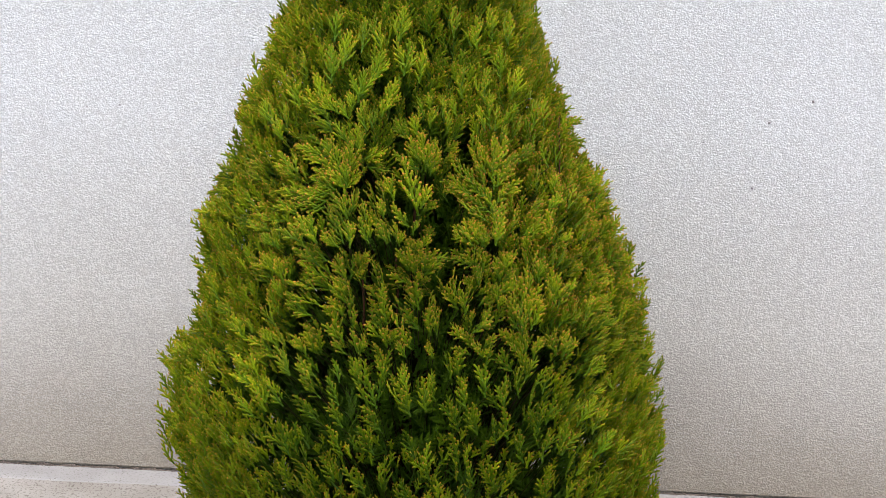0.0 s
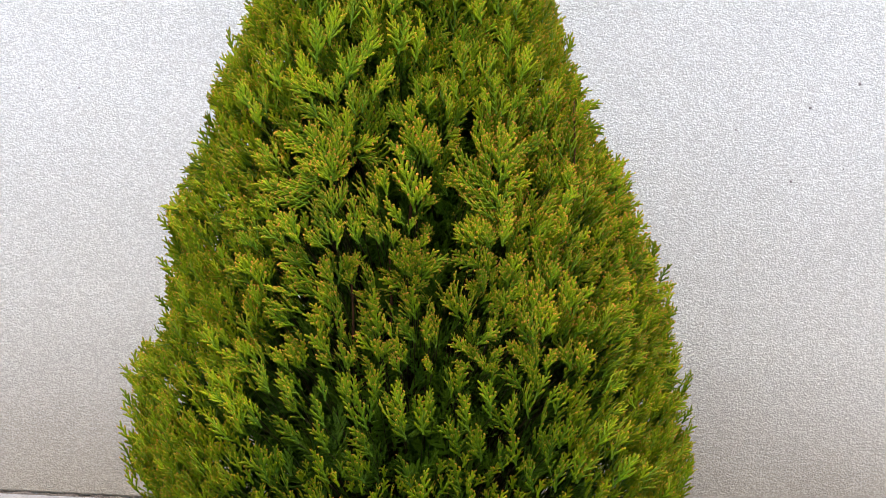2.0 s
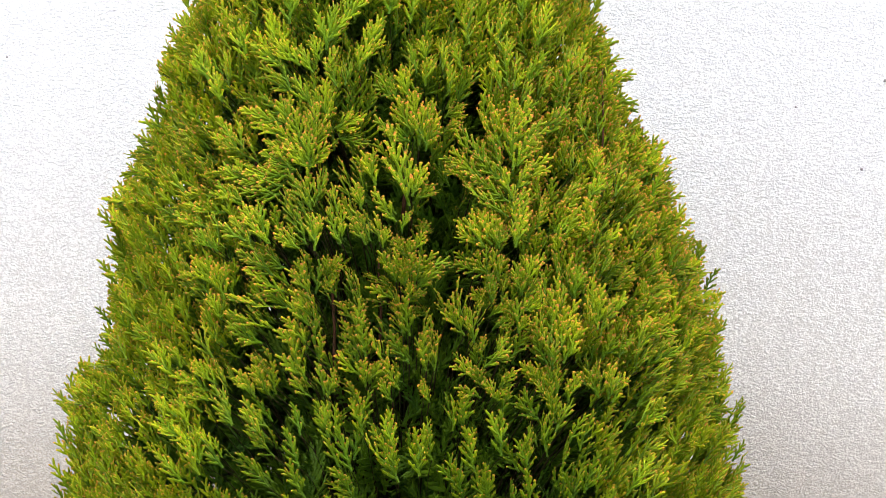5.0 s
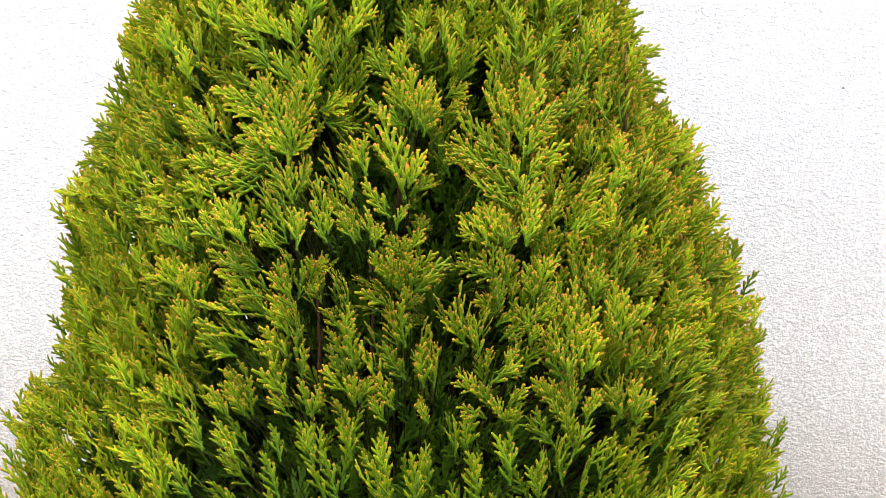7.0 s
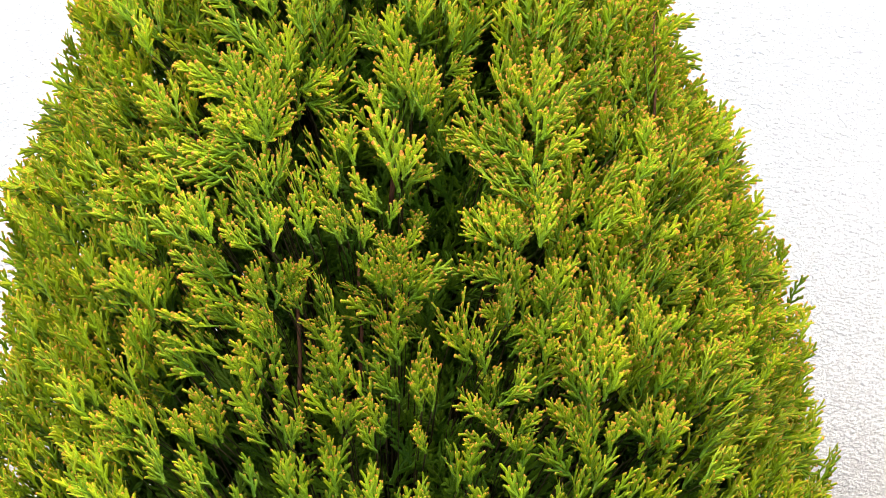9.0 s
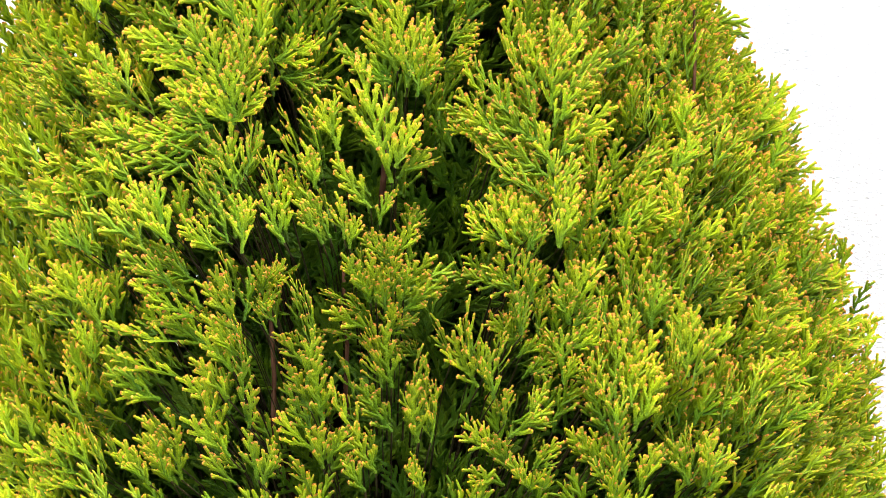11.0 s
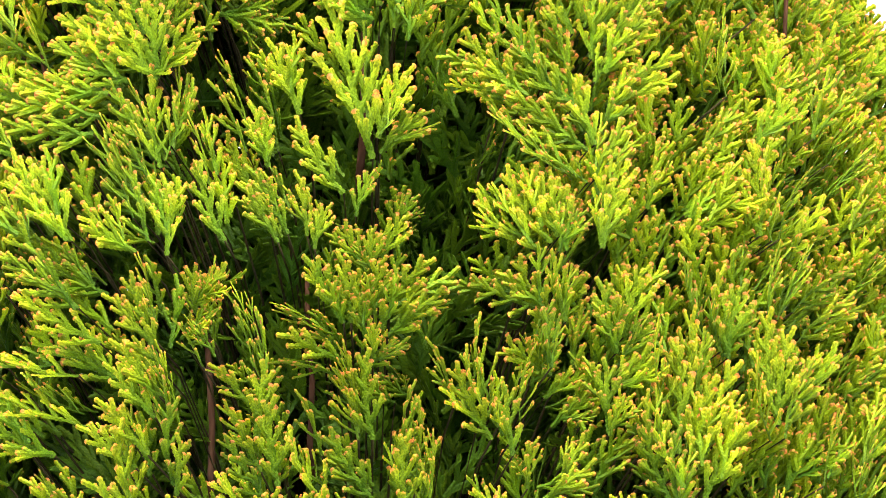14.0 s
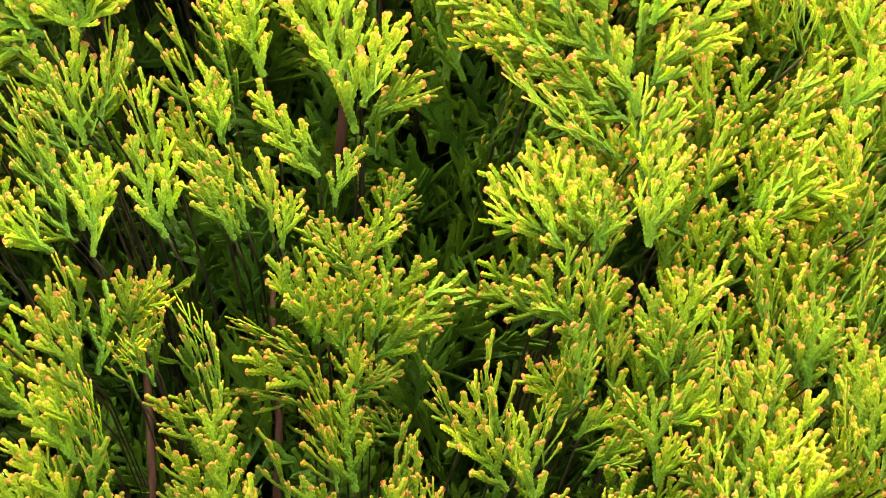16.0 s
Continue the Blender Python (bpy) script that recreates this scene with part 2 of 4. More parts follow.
AXIS = Vector((-0.034, 0.0, 0.0))


def add_twig(out, pts, wide, flat, side, face, detail, ages, joint):
    """One twig of overlapping scale leaves: a flattened rod along pts. side and face span its cross-section."""
    verts, faces, age, run, edge = out
    total = sum((b - a).length for a, b in zip(pts, pts[1:]))
    corners, seg, lips = {3: (4, 0.0020, True), 2: (4, 0.0075, False), 6: (3, 0.0120, False), 1: (3, 0.0120, False)}[detail]
    count = max(2 if detail > 2 else 1, round(total / seg))
    rings = []
    for i in range(count):
        f = i / count
        taper = 1.02 - 0.16 * f
        if lips:
            rings += [(f, 0.82 * taper), (f + (0.78 if i < count - 1 else 0.58) / count, 1.15 * taper)]
        else:
            rings += [(f, 1.0)]
    rings.append((1 - 0.14 / count if lips else 0.88, 0.66 if lips else 0.72))
    base = len(verts)

    def along(f):
        want = f * total
        for k, (a, b) in enumerate(zip(pts, pts[1:])):
            d = (b - a).length
            if want <= d or k == len(pts) - 2:
                return a.lerp(b, want / d)
            want -= d
    for f, r in rings:
        c = along(min(f, 0.995))
        for k in range(corners):
            a = 2 * math.pi * (k + 0.5 * (corners == 3)) / corners
            verts.append(c + side * (math.cos(a) * wide * r) + face * (math.sin(a) * flat * r))
            age.append(ages[0] + (min(0.86, ages[1]) - ages[0]) * f ** 1.2 + max(0.0, ages[1] - 0.86) * max(0.0, 1 - (1 - f) * total / 0.0056))
            run.append(f * total)
            edge.append(math.cos(a))
    verts.append(pts[-1])
    age.append(ages[1])
    run.append(total)
    edge.append(0.0)
    n = len(rings)
    for i in range(n - 1):
        for k in range(corners):
            a, b = base + i * corners + k, base + i * corners + (k + 1) % corners
            faces.append((a, b, b + corners, a + corners))
    last = base + (n - 1) * corners
    for k in range(corners):
        faces.append((last + k, last + (k + 1) % corners, len(verts) - 1, len(verts) - 1))
    if joint is not None:
        faces.append((base, base + 1, joint, joint))
    return base, n, corners


def spray_mesh(seed, detail, length, ratio):
    """A flat, feathered spray of scale-leaved twigs growing along z in the plane of x; y is its face. ratio: width to length."""
    r = random.Random(seed)
    out = ([], [], [], [], [])
    bulk = {3: 1.0, 2: 1.06, 6: 1.45, 1: 1.5}[detail]
    wide, flat = 0.00116 * bulk, 0.00036 * bulk
    bend, sway, cup = r.uniform(-0.30, 0.20), r.uniform(-0.16, 0.16), r.uniform(0.05, 0.28)

    def rod(p, angle, lift, long, thick, ages, curl, joint, ease=0.4, roll=0.0):
        """A twig from p, at angle in the fan and lift out of it, that curls back towards z."""
        pts = [p]
        for i in range(3):
            a, b = angle * (1 - curl * (i / 2)), lift * (1 - ease * i / 2)
            pts.append(pts[-1] + Vector((math.sin(a) * math.cos(b), math.sin(b), math.cos(a) * math.cos(b))) * (long / 3))
        way = (pts[-1] - pts[0]).normalized()
        side = Vector((0, 1, 0)).cross(way).normalized()
        side = side * math.cos(roll) + way.cross(side) * math.sin(roll)
        ring = add_twig(out, pts, wide * thick, flat * thick, side, side.cross(way), detail, ages, joint)
        return pts, ring

    def at(pts, ring, f):
        k = min(2, int(f * 3))
        base, n, corners = ring
        return pts[k].lerp(pts[k + 1], f * 3 - k), base + min(n - 1, round(f * n)) * corners

    main, ring = rod(Vector((0, 0, 0)), sway, bend, length, 1.05, (0.12, r.uniform(0.90, 1.0)), 2.0, None, 2.0)
    v, hand = 0.003, r.choice((-1, 1))
    while v < length * 0.94:
        s = v / length
        full = min(1.0, 0.55 + 1.8 * s) * (1 - s) ** 0.95
        reach = 0.92 * ratio * length * full * r.uniform(0.70, 1.20) + 0.0058
        angle = hand * r.uniform(0.46, 0.74) * (1 - 0.35 * s)
        lift = cup + r.gauss(0, 0.16)
        young = 0.16 + 0.34 * s
        p, joint = at(main, ring, s)
        pts, own = rod(p, angle, lift, reach, 1.0, (young, r.uniform(0.92, 1.03)), 0.30, joint, roll=r.gauss(0, 0.30))
        other, f = -hand, 0.0030 / reach
        while reach > 0.0095 and detail > 1:
            f += r.uniform(0.0033, 0.0047) * (1.7 if detail == 6 else 1.0) / reach
            if f > 0.88:
                break
            q, link = at(pts, own, f)
            # the side towards the spray's tip carries the longer twigs
            long = (0.0066 if other != hand else 0.0055) * r.uniform(0.75, 1.2) * min(1.0, 1.25 - f) * min(1.0, 0.5 + reach / 0.02)
            rod(q, angle * (1 - 0.30 * f) + other * r.uniform(0.44, 0.64), lift + r.gauss(0, 0.22), long, 0.96,
                (young + (0.9 - young) * f * 0.6, r.uniform(0.86, 1.03)), 0.35, link, roll=r.gauss(0, 0.45))
            other = -other
        hand = -hand
        v += r.uniform(0.0038, 0.0052)
    return out


# length and width to length of the sprays
SPRAYS = [(long, ratio) for long in (0.028, 0.036, 0.046, 0.060) for ratio in (0.38, 0.55, 0.55, 0.78)]
NET = {d: [spray_mesh(11 + 12 * i, d, long, ratio) for i, (long, ratio) in enumerate(SPRAYS)] for d in (1, 2, 3, 6)}
TUFTS = [(0.023, 0.42), (0.019, 0.5), (0.025, 0.40), (0.021, 0.5), (0.018, 0.45), (0.022, 0.36)]
NET[5] = [spray_mesh(151 + 12 * i, 3, long, ratio) for i, (long, ratio) in enumerate(TUFTS)]
NET[4] = [spray_mesh(151 + 12 * i, 2, long, ratio) for i, (long, ratio) in enumerate(TUFTS)]
ARRAYS = {d: [(np.array([tuple(v) for v in vs], dtype=np.float32), np.array(fs, dtype=np.int32), np.array(ages, dtype=np.float32), np.array(runs, dtype=np.float32), np.array(rims, dtype=np.float32)) for vs, fs, ages, runs, rims in NET[d]] for d in NET}


def fill_mesh(name, co, quads, age, run, edge, tone, smooth):
    """A mesh from quads, in which a repeated last corner marks a triangle."""
    tri = quads[:, 2] == quads[:, 3]
    sizes = np.where(tri, 3, 4).astype(np.int32)
    keep = np.ones(quads.shape, dtype=bool)
    keep[tri, 3] = False
    flat = quads[keep]
    starts = np.concatenate(([0], np.cumsum(sizes)[:-1])).astype(np.int32)
    mesh = bpy.data.meshes.new(name)
    mesh.vertices.add(len(co))
    mesh.vertices.foreach_set("co", co.astype(np.float32).reshape(-1))
    mesh.loops.add(len(flat))
    mesh.loops.foreach_set("vertex_index", flat.astype(np.int32))
    mesh.polygons.add(len(sizes))
    mesh.polygons.foreach_set("loop_start", starts)
    mesh.polygons.foreach_set("loop_total", sizes)
    mesh.polygons.foreach_set("use_smooth", [bool(v) for v in np.broadcast_to(smooth, len(sizes))])
    for key, values in (("age", age), ("run", run), ("edge", edge), ("tone", tone)):
        mesh.attributes.new(key, "FLOAT", "POINT").data.foreach_set("value", values.astype(np.float32))
    mesh.materials.append(FOLIAGE)
    mesh.update()
    return mesh


FINE = [fill_mesh("spray", co, q, a, r, e, np.zeros(len(co)), False) for co, q, a, r, e in ARRAYS[3]]

# height and half-width of the crown, on its two sides
WEST = [(0.05, 0.18), (0.20, 0.275), (0.275, 0.288), (0.339, 0.305), (0.40, 0.312), (0.440, 0.308), (0.482, 0.271), (0.540, 0.267), (0.622, 0.266), (0.655, 0.245), (0.705, 0.221), (0.766, 0.212), (0.83, 0.186), (0.884, 0.162), (1.10, 0.085), (1.28, 0.012)]
EAST = [(0.05, 0.18), (0.20, 0.285), (0.275, 0.299), (0.339, 0.308), (0.389, 0.294), (0.461, 0.284), (0.540, 0.268), (0.597, 0.247), (0.625, 0.240), (0.645, 0.232), (0.674, 0.217), (0.690, 0.202), (0.712, 0.197), (0.748, 0.184), (0.82, 0.164), (0.884, 0.143), (1.10, 0.080), (1.28, 0.012)]


def crown_radius(z, turn):
    """The crown's outline, with upright bulges and a hollow low in the front."""
    x, y = math.cos(turn), math.sin(turn)
    west, east = (float(np.interp(z, [a for a, b in side], [b for a, b in side])) for side in (WEST, EAST))
    r = west + (east - west) * (1 + x) / 2
    r *= 1 + 0.055 * (1 - 0.6 * abs(x)) * noise.noise((x * 5.5, y * 5.5 + 7, z * 1.7))
    if y < 0:
        r *= 1 - 0.05 * math.exp(-((x * r - 0.035) / 0.11) ** 2 - ((z - 0.52) / 0.16) ** 2)
    return max(0.012, r)


def surface(x, z):
    """How far the crown's front stands before the axis at x beside it, height z."""
    y = 0.15
    for _ in range(20):
        r = crown_radius(z, math.atan2(-y, x))
        y = (y + math.sqrt(max(0.0004, r * r - x * x))) / 2
    return -y


def tube(bm, pts, r0, r1, sides=6):
    rings = []
    for i, p in enumerate(pts):
        way = (pts[min(i + 1, len(pts) - 1)] - pts[max(i - 1, 0)]).normalized()
        a = way.orthogonal().normalized()
        b = way.cross(a)
        r = r0 + (r1 - r0) * i / (len(pts) - 1)
        rings.append([bm.verts.new(p + a * (r * math.cos(2 * math.pi * k / sides)) + b * (r * math.sin(2 * math.pi * k / sides))) for k in range(sides)])
    for p, q in zip(rings, rings[1:]):
        for k in range(sides):
            f = bm.faces.new((p[k], p[(k + 1) % sides], q[(k + 1) % sides], q[k]))
            f.smooth = True
    bm.faces.new(rings[-1])


conifer = new("conifer")
conifer.location = AXIS
tagged(conifer, "dense yellow-green arborvitae with orange-brown twig tips", "tree")

bm = bmesh.new()
tube(bm, [Vector((0.012 * noise.noise((z, 0, 4)), 0.012 * noise.noise((z, 9, 4)), z * 1.2 / 9 - 0.01)) for z in range(10)], 0.022, 0.003, 10)
part("trunk", bm, BARK, conifer, "reddish brown fibrous trunk")

# Sprays that show singly. Beside the axis and height of the tip, the same of the foot, width.
HOLLOW_TOP = [
    (-0.016, 0.728, 0.004, 0.657, 0.034),
    (0.007, 0.757, 0.013, 0.714, 0.043),
    (-0.027, 0.734, 0.004, 0.711, 0.019),
    (-0.008, 0.751, 0.007, 0.717, 0.022),
    (0.019, 0.743, 0.013, 0.708, 0.025),
    (0.029, 0.734, 0.018, 0.703, 0.022),
    (0.026, 0.678, 0.007, 0.659, 0.019),
    (0.018, 0.692, 0.006, 0.665, 0.019),
    (-0.061, 0.687, -0.048, 0.661, 0.006),
    (-0.059, 0.699, -0.047, 0.666, 0.009),
    (-0.048, 0.700, -0.035, 0.661, 0.010),
    (-0.037, 0.703, -0.026, 0.675, 0.016),
    (-0.028, 0.673, -0.008, 0.644, 0.013),
    (-0.045, 0.679, -0.039, 0.655, 0.012),
    (0.004, 0.653, -0.003, 0.635, 0.012),
    (0.018, 0.637, 0.007, 0.616, 0.019),
    (-0.008, 0.633, 0.001, 0.613, 0.019),
    (0.004, 0.632, 0.004, 0.612, 0.016),
]
LEFT_LOBE = [
    (-0.077, 0.747, -0.085, 0.706, 0.025),
    (-0.099, 0.739, -0.091, 0.705, 0.025),
    (-0.069, 0.729, -0.085, 0.700, 0.022),
    (-0.116, 0.724, -0.088, 0.700, 0.025),
    (-0.128, 0.711, -0.094, 0.696, 0.022),
    (-0.131, 0.700, -0.097, 0.686, 0.022),
    (-0.147, 0.681, -0.106, 0.681, 0.022),
    (-0.150, 0.673, -0.109, 0.672, 0.017),
    (-0.148, 0.666, -0.112, 0.665, 0.014),
    (-0.068, 0.711, -0.085, 0.694, 0.019),
    (-0.069, 0.702, -0.088, 0.689, 0.019),
    (-0.150, 0.735, -0.110, 0.724, 0.019),
    (-0.134, 0.720, -0.106, 0.715, 0.016),
    (-0.112, 0.749, -0.100, 0.722, 0.019),
    (-0.085, 0.722, -0.085, 0.691, 0.022),
    (-0.106, 0.708, -0.085, 0.688, 0.022),
]
LEFT_FAN = [
    (-0.087, 0.694, -0.084, 0.653, 0.013),
    (-0.076, 0.692, -0.082, 0.656, 0.012),
    (-0.105, 0.684, -0.087, 0.656, 0.014),
    (-0.096, 0.685, -0.086, 0.650, 0.012),
    (-0.070, 0.686, -0.080, 0.662, 0.009),
    (-0.100, 0.665, -0.088, 0.647, 0.012),
    (-0.114, 0.662, -0.095, 0.633, 0.011),
    (-0.108, 0.671, -0.097, 0.638, 0.009),
    (-0.097, 0.654, -0.089, 0.625, 0.013),
    (-0.071, 0.674, -0.063, 0.638, 0.011),
    (-0.065, 0.676, -0.060, 0.652, 0.007),
    (-0.068, 0.656, -0.057, 0.627, 0.012),
    (-0.045, 0.655, -0.031, 0.629, 0.014),
    (-0.026, 0.652, -0.023, 0.628, 0.014),
    (-0.049, 0.649, -0.035, 0.626, 0.012),
    (-0.014, 0.641, -0.020, 0.623, 0.014),
    (-0.081, 0.649, -0.081, 0.620, 0.016),
    (-0.115, 0.637, -0.094, 0.620, 0.019),
]
LEFT_FIELD = [
    (-0.170, 0.723, -0.150, 0.694, 0.025),
    (-0.193, 0.716, -0.170, 0.694, 0.025),
    (-0.206, 0.698, -0.176, 0.687, 0.025),
    (-0.166, 0.702, -0.135, 0.688, 0.026),
    (-0.141, 0.709, -0.131, 0.686, 0.019),
    (-0.208, 0.684, -0.179, 0.674, 0.022),
    (-0.182, 0.674, -0.147, 0.666, 0.017),
    (-0.164, 0.683, -0.138, 0.668, 0.019),
    (-0.152, 0.680, -0.133, 0.665, 0.016),
    (-0.196, 0.658, -0.159, 0.651, 0.019),
    (-0.201, 0.646, -0.162, 0.642, 0.019),
    (-0.169, 0.667, -0.144, 0.651, 0.020),
    (-0.207, 0.636, -0.175, 0.627, 0.022),
    (-0.176, 0.641, -0.172, 0.610, 0.014),
    (-0.157, 0.644, -0.137, 0.617, 0.019),
    (-0.134, 0.652, -0.121, 0.623, 0.017),
    (-0.146, 0.652, -0.131, 0.634, 0.016),
    (-0.190, 0.627, -0.168, 0.611, 0.022),
]
RIGHT_PLUME = [
    (0.075, 0.752, 0.087, 0.703, 0.034),
    (0.064, 0.742, 0.084, 0.704, 0.016),
    (0.095, 0.747, 0.092, 0.705, 0.025),
    (0.113, 0.745, 0.099, 0.701, 0.022),
    (0.102, 0.732, 0.095, 0.692, 0.022),
    (0.048, 0.727, 0.078, 0.684, 0.020),
    (0.042, 0.708, 0.068, 0.681, 0.017),
    (0.076, 0.717, 0.087, 0.675, 0.014),
    (0.062, 0.702, 0.087, 0.676, 0.020),
    (0.118, 0.709, 0.096, 0.683, 0.023),
    (0.124, 0.721, 0.102, 0.695, 0.019),
    (0.130, 0.690, 0.105, 0.672, 0.017),
    (0.115, 0.686, 0.099, 0.663, 0.016),
    (0.051, 0.678, 0.093, 0.646, 0.017),
    (0.059, 0.685, 0.093, 0.658, 0.017),
    (0.108, 0.657, 0.099, 0.632, 0.019),
    (0.109, 0.667, 0.096, 0.647, 0.017),
    (0.087, 0.687, 0.096, 0.660, 0.012),
    (0.107, 0.645, 0.099, 0.620, 0.017),
]
RIGHT_FAN = [
    (0.059, 0.653, 0.078, 0.623, 0.017),
    (0.070, 0.652, 0.081, 0.625, 0.016),
    (0.047, 0.644, 0.074, 0.620, 0.015),
    (0.091, 0.635, 0.081, 0.619, 0.013),
    (0.082, 0.646, 0.084, 0.619, 0.012),
    (0.163, 0.654, 0.166, 0.615, 0.009),
    (0.168, 0.648, 0.171, 0.612, 0.013),
    (0.187, 0.637, 0.174, 0.611, 0.012),
    (0.193, 0.622, 0.177, 0.603, 0.012),
    (0.157, 0.730, 0.165, 0.696, 0.012),
    (0.177, 0.732, 0.175, 0.692, 0.011),
    (0.146, 0.727, 0.127, 0.707, 0.019),
    (0.137, 0.731, 0.121, 0.710, 0.017),
    (0.151, 0.698, 0.152, 0.670, 0.019),
    (0.195, 0.697, 0.184, 0.674, 0.019),
    (0.175, 0.686, 0.171, 0.660, 0.023),
    (0.214, 0.682, 0.194, 0.675, 0.020),
    (0.201, 0.680, 0.187, 0.660, 0.019),
    (0.179, 0.666, 0.165, 0.647, 0.019),
    (0.197, 0.668, 0.190, 0.644, 0.016),
]
RIGHT_RIM = [
    (0.223, 0.674, 0.211, 0.662, 0.009),
    (0.237, 0.674, 0.214, 0.653, 0.008),
    (0.244, 0.659, 0.214, 0.646, 0.009),
    (0.245, 0.649, 0.217, 0.639, 0.012),
    (0.247, 0.635, 0.216, 0.629, 0.016),
    (0.253, 0.625, 0.227, 0.619, 0.012),
    (0.254, 0.609, 0.230, 0.600, 0.017),
    (0.262, 0.600, 0.236, 0.592, 0.016),
    (0.257, 0.585, 0.233, 0.581, 0.016),
    (0.210, 0.653, 0.197, 0.631, 0.022),
    (0.216, 0.635, 0.193, 0.615, 0.025),
    (0.273, 0.563, 0.242, 0.561, 0.019),
    (0.276, 0.553, 0.246, 0.550, 0.019),
    (0.282, 0.533, 0.252, 0.529, 0.019),
    (0.281, 0.514, 0.252, 0.510, 0.022),
    (0.280, 0.501, 0.252, 0.496, 0.022),
    (0.272, 0.494, 0.248, 0.481, 0.025),
    (0.278, 0.476, 0.255, 0.464, 0.025),
    (0.232, 0.658, 0.210, 0.645, 0.016),
    (0.226, 0.618, 0.206, 0.602, 0.022),
]
FOOT_LEFT = [
    (-0.190, 0.603, -0.169, 0.577, 0.025),
    (-0.203, 0.597, -0.175, 0.569, 0.022),
    (-0.170, 0.600, -0.162, 0.568, 0.019),
    (-0.206, 0.584, -0.178, 0.562, 0.019),
    (-0.152, 0.617, -0.118, 0.595, 0.020),
    (-0.146, 0.601, -0.109, 0.581, 0.017),
    (-0.162, 0.575, -0.118, 0.567, 0.015),
    (-0.163, 0.557, -0.115, 0.546, 0.017),
    (-0.159, 0.548, -0.128, 0.533, 0.017),
    (-0.173, 0.512, -0.159, 0.483, 0.019),
    (-0.191, 0.535, -0.172, 0.511, 0.022),
    (-0.181, 0.558, -0.169, 0.527, 0.019),
    (-0.176, 0.574, -0.165, 0.549, 0.019),
    (-0.191, 0.510, -0.169, 0.490, 0.020),
    (-0.204, 0.498, -0.175, 0.483, 0.019),
    (-0.200, 0.482, -0.172, 0.475, 0.016),
    (-0.134, 0.527, -0.119, 0.497, 0.017),
    (-0.135, 0.513, -0.122, 0.487, 0.016),
    (-0.118, 0.519, -0.116, 0.488, 0.014),
    (-0.151, 0.508, -0.134, 0.484, 0.012),
]
LEFT_COLUMN = [
    (-0.092, 0.622, -0.087, 0.587, 0.012),
    (-0.096, 0.613, -0.084, 0.575, 0.014),
    (-0.104, 0.604, -0.087, 0.584, 0.013),
    (-0.101, 0.585, -0.084, 0.563, 0.013),
    (-0.104, 0.575, -0.086, 0.554, 0.013),
    (-0.087, 0.586, -0.081, 0.545, 0.009),
    (-0.078, 0.563, -0.078, 0.527, 0.012),
    (-0.107, 0.560, -0.089, 0.538, 0.014),
    (-0.075, 0.548, -0.077, 0.523, 0.012),
    (-0.115, 0.549, -0.094, 0.532, 0.015),
    (-0.101, 0.551, -0.092, 0.513, 0.012),
    (-0.112, 0.526, -0.088, 0.505, 0.017),
    (-0.076, 0.596, -0.066, 0.577, 0.004),
    (-0.053, 0.606, -0.045, 0.577, 0.010),
    (-0.043, 0.601, -0.043, 0.565, 0.012),
    (-0.060, 0.579, -0.045, 0.559, 0.012),
    (-0.040, 0.578, -0.044, 0.547, 0.011),
    (-0.101, 0.510, -0.084, 0.490, 0.019),
    (-0.078, 0.522, -0.072, 0.494, 0.019),
    (-0.063, 0.517, -0.069, 0.492, 0.016),
]
MIDDLE_FAN = [
    (-0.022, 0.620, -0.008, 0.592, 0.014),
    (-0.008, 0.620, -0.005, 0.592, 0.014),
    (-0.002, 0.606, 0.001, 0.585, 0.012),
    (-0.035, 0.601, -0.008, 0.580, 0.012),
    (-0.032, 0.590, -0.008, 0.576, 0.011),
    (0.007, 0.593, 0.004, 0.576, 0.012),
    (0.018, 0.586, 0.001, 0.573, 0.012),
    (-0.035, 0.579, -0.011, 0.571, 0.007),
    (0.027, 0.620, 0.007, 0.589, 0.020),
    (0.007, 0.619, 0.004, 0.595, 0.019),
    (0.032, 0.606, 0.010, 0.586, 0.016),
    (-0.008, 0.585, -0.002, 0.547, 0.011),
    (0.001, 0.581, 0.004, 0.544, 0.013),
    (-0.011, 0.576, -0.002, 0.544, 0.011),
    (-0.014, 0.549, 0.004, 0.519, 0.014),
    (0.020, 0.568, 0.019, 0.535, 0.007),
    (0.023, 0.562, 0.022, 0.525, 0.011),
    (0.029, 0.585, 0.038, 0.559, 0.008),
    (-0.025, 0.564, -0.017, 0.538, 0.005),
    (-0.031, 0.549, -0.011, 0.514, 0.008),
]
